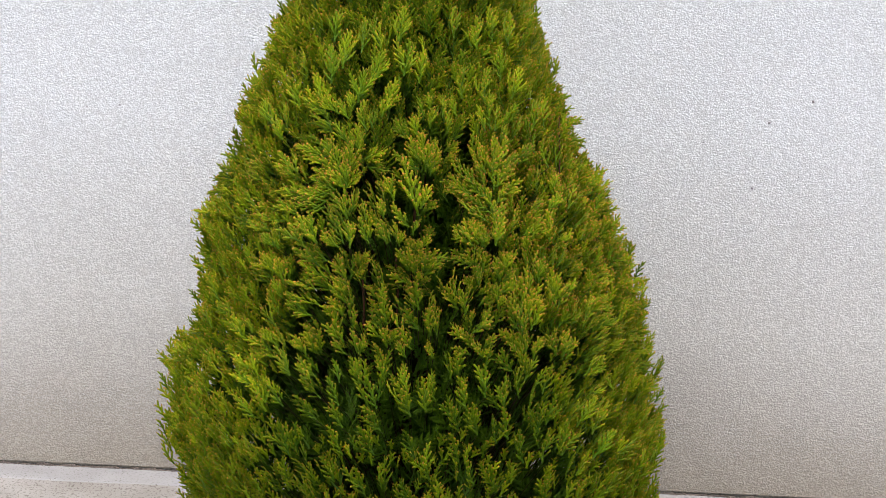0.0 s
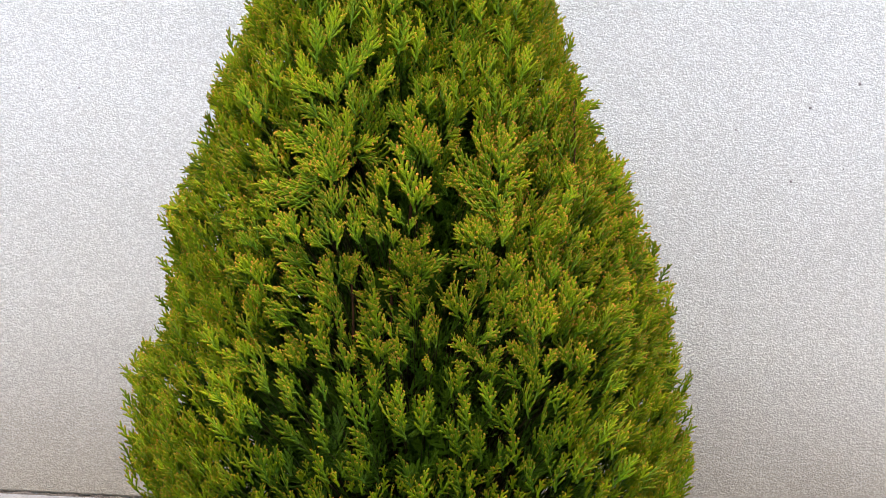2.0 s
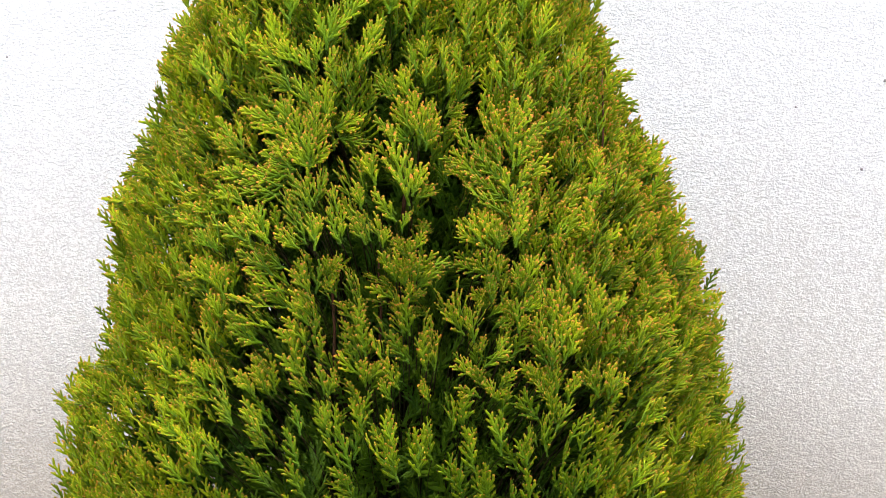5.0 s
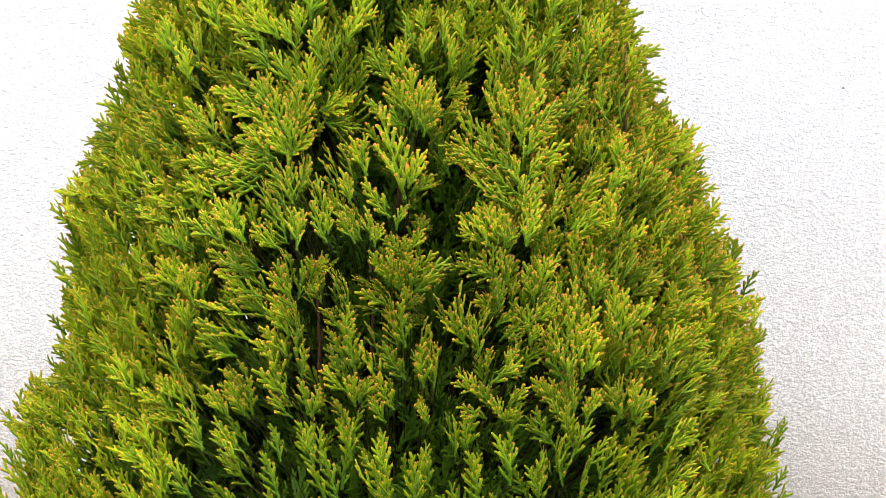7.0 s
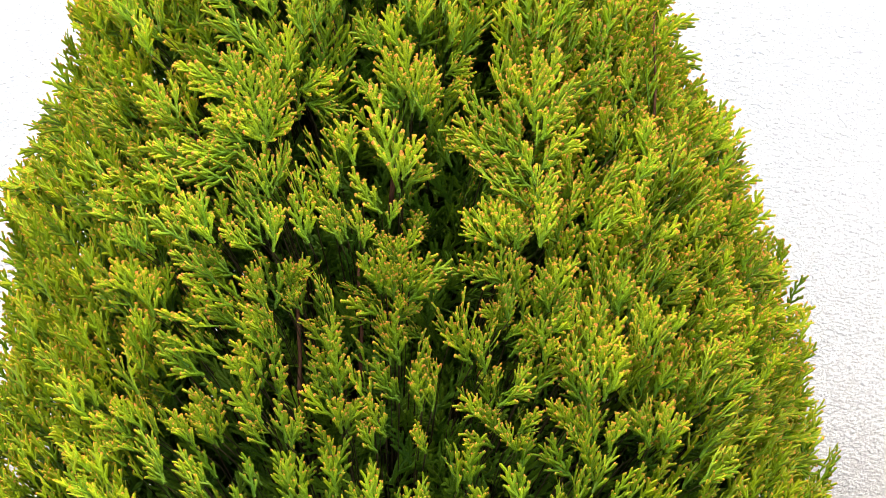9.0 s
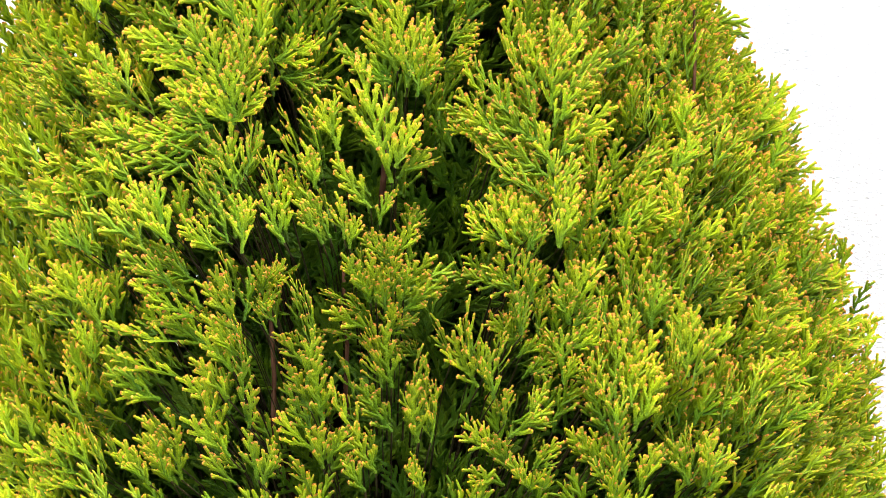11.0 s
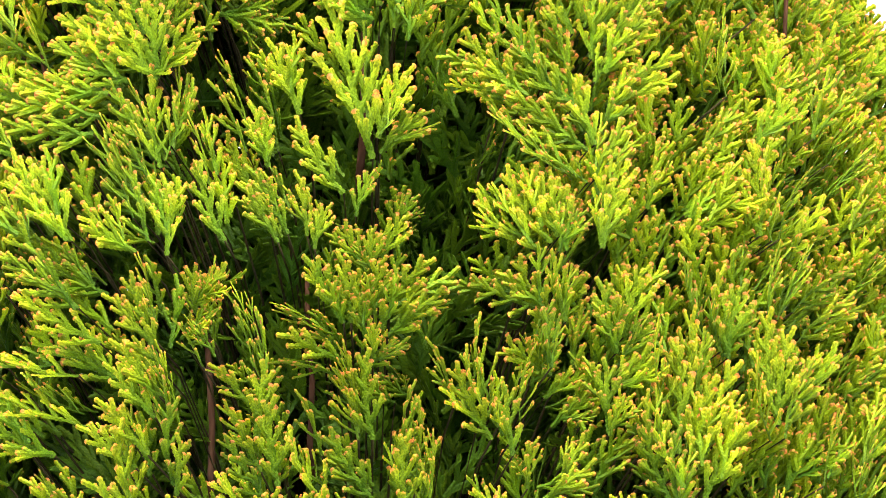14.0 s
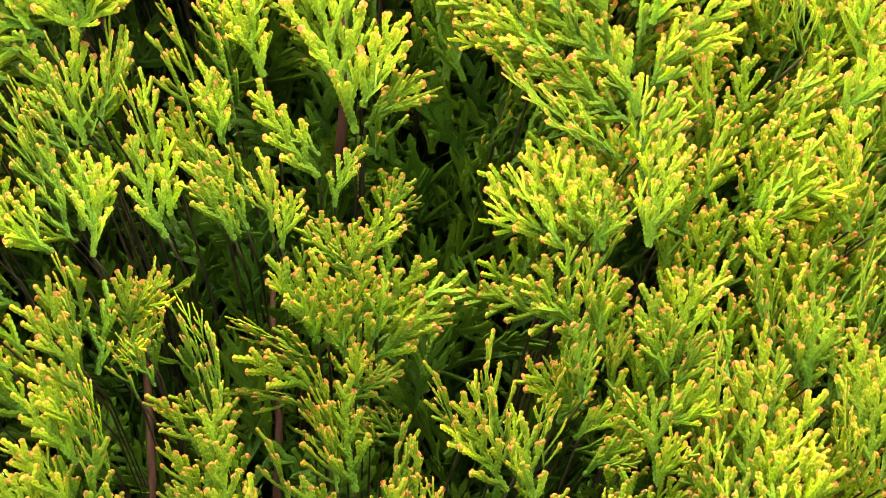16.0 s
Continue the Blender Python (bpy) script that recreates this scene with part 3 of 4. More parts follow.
MIDDLE_COLUMN = [
    (-0.057, 0.564, -0.042, 0.534, 0.012),
    (-0.038, 0.565, -0.035, 0.528, 0.014),
    (-0.057, 0.550, -0.040, 0.522, 0.016),
    (-0.060, 0.533, -0.038, 0.510, 0.019),
    (-0.023, 0.527, -0.032, 0.504, 0.019),
    (-0.037, 0.527, -0.035, 0.501, 0.019),
    (-0.051, 0.509, -0.042, 0.488, 0.022),
    (-0.017, 0.527, -0.005, 0.498, 0.012),
    (0.018, 0.550, 0.019, 0.515, 0.012),
    (0.029, 0.551, 0.026, 0.515, 0.012),
    (0.013, 0.505, 0.022, 0.487, 0.019),
    (-0.022, 0.509, -0.011, 0.488, 0.017),
    (0.047, 0.597, 0.053, 0.561, 0.010),
    (0.042, 0.584, 0.056, 0.551, 0.012),
    (0.070, 0.584, 0.065, 0.551, 0.010),
    (0.038, 0.578, 0.053, 0.546, 0.015),
    (0.059, 0.568, 0.062, 0.539, 0.017),
    (0.070, 0.546, 0.068, 0.525, 0.016),
    (0.094, 0.534, 0.071, 0.517, 0.020),
    (0.091, 0.545, 0.081, 0.525, 0.012),
]
RIGHT_MIDDLE = [
    (0.045, 0.612, 0.071, 0.597, 0.013),
    (0.064, 0.619, 0.078, 0.590, 0.015),
    (0.079, 0.619, 0.084, 0.590, 0.017),
    (0.076, 0.598, 0.078, 0.572, 0.017),
    (0.099, 0.605, 0.105, 0.575, 0.016),
    (0.117, 0.610, 0.108, 0.581, 0.020),
    (0.119, 0.590, 0.105, 0.569, 0.019),
    (0.121, 0.575, 0.102, 0.558, 0.019),
    (0.111, 0.559, 0.102, 0.542, 0.019),
    (0.101, 0.572, 0.102, 0.543, 0.015),
    (0.048, 0.524, 0.068, 0.500, 0.017),
    (0.062, 0.517, 0.071, 0.497, 0.015),
    (0.047, 0.500, 0.068, 0.488, 0.014),
    (0.091, 0.496, 0.081, 0.484, 0.019),
    (0.070, 0.505, 0.084, 0.484, 0.019),
    (0.099, 0.512, 0.084, 0.496, 0.017),
    (0.133, 0.612, 0.146, 0.570, 0.017),
    (0.149, 0.604, 0.149, 0.570, 0.020),
    (0.158, 0.597, 0.152, 0.567, 0.019),
]
ORANGE_COLUMN = [
    (0.122, 0.589, 0.125, 0.552, 0.011),
    (0.130, 0.582, 0.131, 0.533, 0.014),
    (0.137, 0.590, 0.134, 0.550, 0.011),
    (0.142, 0.580, 0.139, 0.552, 0.012),
    (0.155, 0.567, 0.142, 0.531, 0.017),
    (0.161, 0.543, 0.142, 0.513, 0.018),
    (0.145, 0.562, 0.139, 0.526, 0.017),
    (0.117, 0.560, 0.127, 0.530, 0.014),
    (0.117, 0.548, 0.127, 0.515, 0.017),
    (0.130, 0.544, 0.133, 0.509, 0.017),
    (0.169, 0.586, 0.170, 0.549, 0.011),
    (0.178, 0.577, 0.173, 0.540, 0.014),
    (0.164, 0.569, 0.170, 0.534, 0.012),
    (0.189, 0.563, 0.176, 0.534, 0.018),
    (0.198, 0.564, 0.180, 0.545, 0.018),
    (0.205, 0.582, 0.180, 0.566, 0.020),
    (0.205, 0.593, 0.180, 0.580, 0.018),
    (0.186, 0.605, 0.173, 0.581, 0.018),
    (0.173, 0.611, 0.169, 0.584, 0.015),
]
RIGHT_FIELD = [
    (0.224, 0.594, 0.202, 0.572, 0.025),
    (0.240, 0.565, 0.212, 0.555, 0.020),
    (0.241, 0.556, 0.212, 0.547, 0.018),
    (0.234, 0.548, 0.205, 0.537, 0.023),
    (0.224, 0.537, 0.209, 0.512, 0.022),
    (0.234, 0.522, 0.212, 0.499, 0.025),
    (0.241, 0.511, 0.218, 0.491, 0.022),
    (0.202, 0.540, 0.193, 0.510, 0.019),
    (0.241, 0.490, 0.221, 0.473, 0.022),
    (0.215, 0.525, 0.209, 0.494, 0.015),
    (0.172, 0.513, 0.177, 0.480, 0.020),
    (0.187, 0.506, 0.183, 0.476, 0.019),
    (0.198, 0.494, 0.186, 0.473, 0.019),
    (0.164, 0.504, 0.174, 0.478, 0.015),
    (0.111, 0.517, 0.127, 0.489, 0.019),
    (0.130, 0.512, 0.136, 0.481, 0.019),
    (0.117, 0.498, 0.133, 0.479, 0.017),
    (0.155, 0.502, 0.146, 0.477, 0.019),
]
RECESSED = [
    (-0.037, 0.732, -0.064, 0.721, 0.028),
    (-0.036, 0.708, -0.060, 0.712, 0.022),
    (-0.057, 0.664, -0.045, 0.643, 0.019),
    (0.021, 0.641, 0.013, 0.625, 0.014),
    (0.053, 0.742, 0.035, 0.730, 0.019),
    (0.050, 0.727, 0.032, 0.715, 0.022),
    (0.038, 0.692, 0.059, 0.676, 0.016),
    (0.159, 0.659, 0.134, 0.639, 0.028),
    (0.162, 0.639, 0.134, 0.624, 0.028),
    (0.158, 0.629, 0.130, 0.616, 0.025),
    (0.124, 0.653, 0.118, 0.629, 0.019),
    (-0.069, 0.615, -0.069, 0.592, 0.017),
    (-0.057, 0.613, -0.072, 0.595, 0.016),
    (-0.060, 0.597, -0.076, 0.582, 0.014),
    (0.059, 0.583, 0.078, 0.565, 0.016),
    (0.091, 0.592, 0.087, 0.567, 0.012),
    (0.093, 0.567, 0.075, 0.556, 0.019),
    (0.095, 0.556, 0.078, 0.544, 0.019),
    (0.115, 0.536, 0.096, 0.527, 0.019),
    (0.174, 0.532, 0.168, 0.510, 0.019),
]
RECESSED_MORE = [
    (0.193, 0.527, 0.177, 0.508, 0.023),
    (0.260, 0.486, 0.236, 0.477, 0.022),
    (0.256, 0.473, 0.236, 0.465, 0.019),
    (0.007, 0.568, 0.019, 0.558, 0.012),
    (-0.005, 0.566, 0.013, 0.555, 0.011),
    (-0.131, 0.610, -0.106, 0.598, 0.019),
    (-0.125, 0.580, -0.100, 0.562, 0.019),
]
UPPER_LEFT = [
    (-0.220, 0.756, -0.189, 0.742, 0.026),
    (-0.211, 0.774, -0.183, 0.758, 0.023),
    (-0.223, 0.741, -0.189, 0.731, 0.023),
    (-0.189, 0.777, -0.177, 0.748, 0.023),
    (-0.174, 0.759, -0.165, 0.735, 0.026),
    (-0.220, 0.718, -0.189, 0.711, 0.020),
    (-0.159, 0.782, -0.159, 0.750, 0.023),
    (-0.141, 0.793, -0.106, 0.774, 0.023),
    (-0.118, 0.796, -0.094, 0.776, 0.020),
    (-0.094, 0.792, -0.083, 0.771, 0.023),
    (-0.059, 0.795, -0.071, 0.769, 0.020),
    (-0.031, 0.801, -0.042, 0.775, 0.020),
    (-0.129, 0.774, -0.100, 0.752, 0.023),
    (-0.100, 0.767, -0.083, 0.740, 0.025),
    (-0.071, 0.767, -0.071, 0.735, 0.023),
]
LEFT_RIM = [
    (-0.240, 0.694, -0.216, 0.684, 0.012),
    (-0.245, 0.678, -0.216, 0.672, 0.014),
    (-0.255, 0.663, -0.222, 0.661, 0.015),
    (-0.263, 0.645, -0.228, 0.647, 0.017),
    (-0.281, 0.622, -0.239, 0.627, 0.019),
    (-0.268, 0.633, -0.230, 0.637, 0.017),
    (-0.273, 0.618, -0.239, 0.613, 0.019),
    (-0.275, 0.599, -0.243, 0.597, 0.019),
    (-0.210, 0.706, -0.183, 0.689, 0.025),
    (-0.219, 0.686, -0.188, 0.670, 0.025),
    (-0.221, 0.661, -0.194, 0.644, 0.025),
    (-0.224, 0.637, -0.193, 0.624, 0.025),
]
LEFT_FLANK = [
    (-0.274, 0.568, -0.240, 0.567, 0.023),
    (-0.276, 0.553, -0.240, 0.552, 0.020),
    (-0.275, 0.531, -0.236, 0.537, 0.020),
    (-0.273, 0.514, -0.236, 0.519, 0.020),
    (-0.282, 0.495, -0.243, 0.500, 0.017),
    (-0.296, 0.465, -0.256, 0.476, 0.017),
    (-0.294, 0.461, -0.258, 0.465, 0.017),
    (-0.309, 0.444, -0.266, 0.449, 0.023),
    (-0.315, 0.427, -0.272, 0.438, 0.023),
    (-0.311, 0.411, -0.272, 0.419, 0.020),
    (-0.249, 0.524, -0.221, 0.503, 0.023),
    (-0.262, 0.497, -0.230, 0.485, 0.023),
    (-0.227, 0.516, -0.209, 0.489, 0.020),
    (-0.236, 0.479, -0.202, 0.467, 0.020),
    (-0.226, 0.468, -0.196, 0.454, 0.020),
    (-0.232, 0.452, -0.193, 0.442, 0.020),
    (-0.205, 0.481, -0.182, 0.464, 0.019),
    (-0.290, 0.427, -0.253, 0.417, 0.020),
]
LOW_FRONT = [
    (-0.181, 0.447, -0.164, 0.422, 0.020),
    (-0.146, 0.484, -0.123, 0.458, 0.022),
    (-0.140, 0.459, -0.117, 0.434, 0.020),
    (-0.062, 0.485, -0.062, 0.452, 0.013),
    (-0.071, 0.458, -0.059, 0.430, 0.017),
    (-0.030, 0.466, -0.010, 0.439, 0.019),
    (0.016, 0.466, 0.024, 0.435, 0.013),
    (-0.100, 0.481, -0.094, 0.454, 0.019),
]
LOW_RIGHT = [
    (0.043, 0.490, 0.043, 0.459, 0.010),
    (0.060, 0.498, 0.051, 0.461, 0.016),
    (0.092, 0.499, 0.086, 0.470, 0.019),
    (0.106, 0.495, 0.121, 0.461, 0.020),
    (0.132, 0.495, 0.135, 0.459, 0.022),
    (0.150, 0.478, 0.135, 0.451, 0.023),
    (0.164, 0.466, 0.147, 0.440, 0.023),
    (0.112, 0.459, 0.112, 0.424, 0.008),
    (0.239, 0.559, 0.209, 0.544, 0.023),
    (0.239, 0.533, 0.215, 0.514, 0.023),
    (0.245, 0.511, 0.221, 0.492, 0.023),
    (0.238, 0.494, 0.212, 0.479, 0.023),
    (0.235, 0.479, 0.209, 0.461, 0.023),
    (0.235, 0.463, 0.209, 0.444, 0.023),
    (0.232, 0.433, 0.209, 0.415, 0.023),
]
RIGHT_FLANK = [
    (0.272, 0.555, 0.239, 0.557, 0.020),
    (0.280, 0.533, 0.248, 0.533, 0.020),
    (0.289, 0.523, 0.258, 0.520, 0.015),
    (0.293, 0.492, 0.258, 0.493, 0.020),
    (0.296, 0.465, 0.260, 0.467, 0.020),
    (0.299, 0.444, 0.263, 0.447, 0.020),
    (0.299, 0.422, 0.267, 0.425, 0.020),
    (0.307, 0.397, 0.270, 0.401, 0.020),
    (0.295, 0.397, 0.266, 0.393, 0.019),
    (0.270, 0.516, 0.245, 0.505, 0.023),
    (0.276, 0.467, 0.251, 0.456, 0.023),
    (0.279, 0.427, 0.254, 0.416, 0.023),
]
UPPER_RIGHT = [
    (0.193, 0.768, 0.169, 0.756, 0.012),
    (0.196, 0.753, 0.166, 0.747, 0.017),
    (0.208, 0.739, 0.178, 0.732, 0.017),
    (0.211, 0.711, 0.181, 0.712, 0.017),
    (0.211, 0.704, 0.184, 0.703, 0.016),
    (0.142, 0.789, 0.151, 0.753, 0.019),
    (0.163, 0.775, 0.159, 0.744, 0.017),
    (0.086, 0.796, 0.092, 0.755, 0.014),
    (0.127, 0.779, 0.109, 0.752, 0.016),
    (0.043, 0.797, 0.051, 0.773, 0.017),
]
CREST_LEFT = [
    (-0.168, 0.884, -0.138, 0.861, 0.028),
    (-0.187, 0.836, -0.152, 0.823, 0.028),
    (-0.178, 0.856, -0.143, 0.843, 0.026),
    (-0.196, 0.813, -0.157, 0.801, 0.028),
    (-0.216, 0.771, -0.176, 0.767, 0.028),
    (-0.129, 0.898, -0.114, 0.866, 0.024),
    (-0.095, 0.896, -0.100, 0.859, 0.024),
    (-0.062, 0.890, -0.067, 0.849, 0.031),
    (-0.081, 0.875, -0.090, 0.829, 0.031),
    (-0.043, 0.887, -0.043, 0.846, 0.028),
    (-0.015, 0.905, -0.020, 0.864, 0.023),
    (-0.006, 0.869, -0.015, 0.823, 0.027),
    (-0.038, 0.856, -0.053, 0.815, 0.035),
    (-0.105, 0.855, -0.104, 0.810, 0.031),
    (-0.123, 0.822, -0.109, 0.783, 0.031),
    (-0.143, 0.849, -0.133, 0.811, 0.027),
    (-0.157, 0.812, -0.142, 0.775, 0.027),
    (0.013, 0.855, 0.004, 0.814, 0.019),
    (-0.062, 0.833, -0.071, 0.791, 0.031),
    (-0.024, 0.820, -0.034, 0.784, 0.027),
]
CREST_RIGHT = [
    (0.048, 0.902, 0.048, 0.866, 0.019),
    (0.076, 0.891, 0.076, 0.850, 0.023),
    (0.095, 0.897, 0.095, 0.856, 0.023),
    (0.119, 0.888, 0.114, 0.848, 0.023),
    (0.143, 0.886, 0.129, 0.854, 0.023),
    (0.153, 0.857, 0.133, 0.831, 0.024),
    (0.167, 0.814, 0.138, 0.799, 0.024),
    (0.160, 0.836, 0.136, 0.813, 0.023),
    (0.172, 0.790, 0.143, 0.776, 0.023),
    (0.105, 0.851, 0.105, 0.810, 0.027),
    (0.086, 0.828, 0.086, 0.786, 0.023),
    (0.055, 0.835, 0.058, 0.794, 0.018),
    (0.128, 0.821, 0.119, 0.786, 0.027),
    (0.191, 0.769, 0.162, 0.757, 0.019),
    (0.206, 0.734, 0.176, 0.722, 0.019),
    (0.201, 0.711, 0.176, 0.700, 0.023),
]
SKIRT_LEFT = [
    (-0.313, 0.334, -0.274, 0.318, 0.027),
    (-0.309, 0.305, -0.270, 0.283, 0.027),
    (-0.299, 0.275, -0.265, 0.252, 0.027),
    (-0.251, 0.397, -0.223, 0.357, 0.027),
    (-0.261, 0.354, -0.229, 0.319, 0.027),
    (-0.213, 0.381, -0.185, 0.346, 0.026),
    (-0.233, 0.326, -0.205, 0.294, 0.027),
    (-0.170, 0.409, -0.156, 0.361, 0.018),
    (-0.165, 0.366, -0.156, 0.316, 0.013),
    (-0.189, 0.347, -0.171, 0.308, 0.023),
    (-0.109, 0.408, -0.090, 0.366, 0.026),
    (-0.118, 0.368, -0.100, 0.331, 0.023),
    (-0.038, 0.374, -0.038, 0.321, 0.018),
    (-0.071, 0.411, -0.052, 0.369, 0.026),
    (-0.076, 0.359, -0.062, 0.315, 0.023),
    (-0.015, 0.407, -0.001, 0.365, 0.026),
    (0.004, 0.379, 0.018, 0.337, 0.026),
    (-0.137, 0.333, -0.124, 0.293, 0.024),
    (-0.020, 0.347, -0.006, 0.302, 0.024),
]
SKIRT_RIGHT = [
    (0.043, 0.401, 0.053, 0.358, 0.023),
    (0.072, 0.437, 0.076, 0.390, 0.023),
    (0.062, 0.372, 0.072, 0.329, 0.023),
    (0.109, 0.429, 0.114, 0.382, 0.018),
    (0.128, 0.399, 0.133, 0.351, 0.026),
    (0.090, 0.362, 0.100, 0.318, 0.023),
    (0.166, 0.394, 0.157, 0.348, 0.026),
    (0.152, 0.428, 0.152, 0.386, 0.024),
    (0.189, 0.401, 0.180, 0.355, 0.026),
    (0.199, 0.362, 0.185, 0.321, 0.027),
    (0.223, 0.420, 0.199, 0.387, 0.027),
    (0.242, 0.410, 0.219, 0.373, 0.026),
    (0.247, 0.372, 0.219, 0.342, 0.027),
    (0.276, 0.354, 0.243, 0.328, 0.027),
    (0.312, 0.351, 0.272, 0.343, 0.027),
    (0.317, 0.322, 0.273, 0.307, 0.027),
    (0.307, 0.300, 0.268, 0.283, 0.027),
    (0.262, 0.320, 0.233, 0.290, 0.026),
    (0.223, 0.329, 0.209, 0.288, 0.026),
    (0.161, 0.339, 0.161, 0.294, 0.024),
]
WAIST = [
    (-0.233, 0.477, -0.204, 0.447, 0.026),
    (-0.208, 0.455, -0.185, 0.423, 0.024),
    (-0.227, 0.431, -0.199, 0.402, 0.024),
    (-0.175, 0.493, -0.156, 0.458, 0.021),
    (-0.147, 0.476, -0.123, 0.440, 0.024),
    (-0.137, 0.523, -0.119, 0.482, 0.021),
    (-0.151, 0.443, -0.123, 0.407, 0.024),
    (-0.109, 0.465, -0.095, 0.427, 0.019),
    (-0.104, 0.436, -0.090, 0.400, 0.021),
    (-0.081, 0.490, -0.067, 0.452, 0.021),
    (-0.062, 0.469, -0.048, 0.426, 0.021),
    (-0.043, 0.501, -0.038, 0.457, 0.019),
    (-0.015, 0.482, -0.010, 0.439, 0.021),
    (-0.024, 0.461, -0.006, 0.416, 0.021),
    (0.009, 0.468, 0.013, 0.421, 0.019),
    (-0.066, 0.435, -0.043, 0.398, 0.021),
]
WAIST_RIGHT = [
    (0.053, 0.468, 0.062, 0.423, 0.019),
    (0.043, 0.438, 0.053, 0.396, 0.019),
    (0.086, 0.480, 0.086, 0.436, 0.021),
    (0.109, 0.456, 0.109, 0.415, 0.019),
    (0.128, 0.471, 0.128, 0.431, 0.021),
    (0.147, 0.451, 0.142, 0.406, 0.021),
    (0.171, 0.471, 0.157, 0.432, 0.024),
    (0.175, 0.435, 0.161, 0.394, 0.024),
    (0.095, 0.422, 0.100, 0.379, 0.019),
    (0.194, 0.459, 0.175, 0.420, 0.024),
    (0.204, 0.426, 0.185, 0.386, 0.024),
]
HOLLOW_CREST = [
    (0.004, 0.797, 0.010, 0.771, 0.017),
    (0.021, 0.787, 0.018, 0.760, 0.017),
    (-0.025, 0.774, -0.005, 0.746, 0.017),
    (-0.005, 0.778, 0.004, 0.749, 0.017),
    (0.015, 0.803, 0.021, 0.780, 0.016),
    (-0.048, 0.785, -0.054, 0.762, 0.016),
    (-0.065, 0.787, -0.062, 0.761, 0.017),
    (-0.083, 0.804, -0.077, 0.782, 0.017),
]
PLUME_CREST = [
    (0.034, 0.800, 0.034, 0.774, 0.014),
    (0.077, 0.783, 0.086, 0.753, 0.016),
    (0.101, 0.780, 0.098, 0.751, 0.016),
    (0.092, 0.797, 0.092, 0.772, 0.014),
    (0.040, 0.781, 0.040, 0.755, 0.014),
    (0.112, 0.758, 0.103, 0.734, 0.017),
    (0.130, 0.764, 0.121, 0.740, 0.016),
    (0.150, 0.771, 0.145, 0.746, 0.016),
]
SUNKEN = [RECESSED, RECESSED_MORE]
PROUD = [LEFT_COLUMN, MIDDLE_COLUMN, ORANGE_COLUMN, RIGHT_PLUME, LEFT_LOBE]
HANGING = [WAIST, WAIST_RIGHT, LOW_FRONT, LOW_RIGHT, SKIRT_LEFT, SKIRT_RIGHT]
OUTER = [UPPER_LEFT, LEFT_RIM, LEFT_FLANK, LOW_FRONT, LOW_RIGHT, RIGHT_FLANK, UPPER_RIGHT, CREST_LEFT, CREST_RIGHT, SKIRT_LEFT, SKIRT_RIGHT, WAIST, WAIST_RIGHT, HOLLOW_CREST, PLUME_CREST]
PLACED = [HOLLOW_TOP, LEFT_LOBE, LEFT_FAN, LEFT_FIELD, RIGHT_PLUME, RIGHT_FAN, RIGHT_RIM, FOOT_LEFT, LEFT_COLUMN, MIDDLE_FAN, MIDDLE_COLUMN, RIGHT_MIDDLE, ORANGE_COLUMN, RIGHT_FIELD, RECESSED, RECESSED_MORE, *OUTER]
# clefts in which no branch comes forward: beside the axis, height, radius
CLEFTS = [
    (-0.017, 0.735, 0.008),
    (-0.011, 0.689, 0.010),
    (-0.008, 0.704, 0.007),
    (-0.057, 0.678, 0.007),
    (-0.063, 0.683, 0.004),
    (-0.020, 0.693, 0.005),
    (-0.002, 0.655, 0.006),
    (-0.068, 0.545, 0.009),
    (-0.068, 0.561, 0.006),
    (-0.062, 0.521, 0.007),
    (-0.116, 0.553, 0.007),
    (-0.114, 0.527, 0.007),
    (-0.026, 0.558, 0.007),
    (-0.023, 0.542, 0.005),
    (-0.008, 0.637, 0.005),
    (0.062, 0.729, 0.007),
    (0.069, 0.713, 0.005),
    (0.044, 0.596, 0.007),
    (0.038, 0.584, 0.005),
    (0.082, 0.555, 0.006),
    (0.038, 0.652, 0.006),
    (0.200, 0.601, 0.005),
    (0.013, 0.558, 0.005),
    (0.050, 0.505, 0.006),
    (0.130, 0.602, 0.006),
    (0.004, 0.638, 0.005),
    (-0.080, 0.532, 0.004),
    (0.078, 0.540, 0.004),
    (-0.132, 0.696, 0.008),
    (-0.159, 0.736, 0.007),
    (-0.118, 0.712, 0.005),
    (-0.209, 0.564, 0.007),
    (-0.208, 0.535, 0.006),
]
CLEFTS += [
    (-0.193, 0.510, 0.008),
    (-0.245, 0.446, 0.009),
    (-0.205, 0.435, 0.008),
    (-0.263, 0.420, 0.006),
    (-0.115, 0.505, 0.008),
    (-0.100, 0.462, 0.007),
    (-0.065, 0.442, 0.007),
    (0.161, 0.541, 0.006),
    (0.105, 0.533, 0.006),
    (0.045, 0.506, 0.007),
    (0.238, 0.465, 0.007),
    (0.170, 0.520, 0.006),
    (0.051, 0.451, 0.008),
    (0.230, 0.435, 0.006),
    (0.051, 0.788, 0.004),
    (0.063, 0.743, 0.007),
    (0.136, 0.774, 0.007),
    (-0.236, 0.427, 0.012),
    (-0.101, 0.445, 0.012),
    (-0.004, 0.394, 0.012),
    (0.094, 0.397, 0.013),
    (-0.059, 0.351, 0.012),
    (-0.179, 0.361, 0.012),
    (0.157, 0.457, 0.010),
    (0.024, 0.852, 0.008),
]
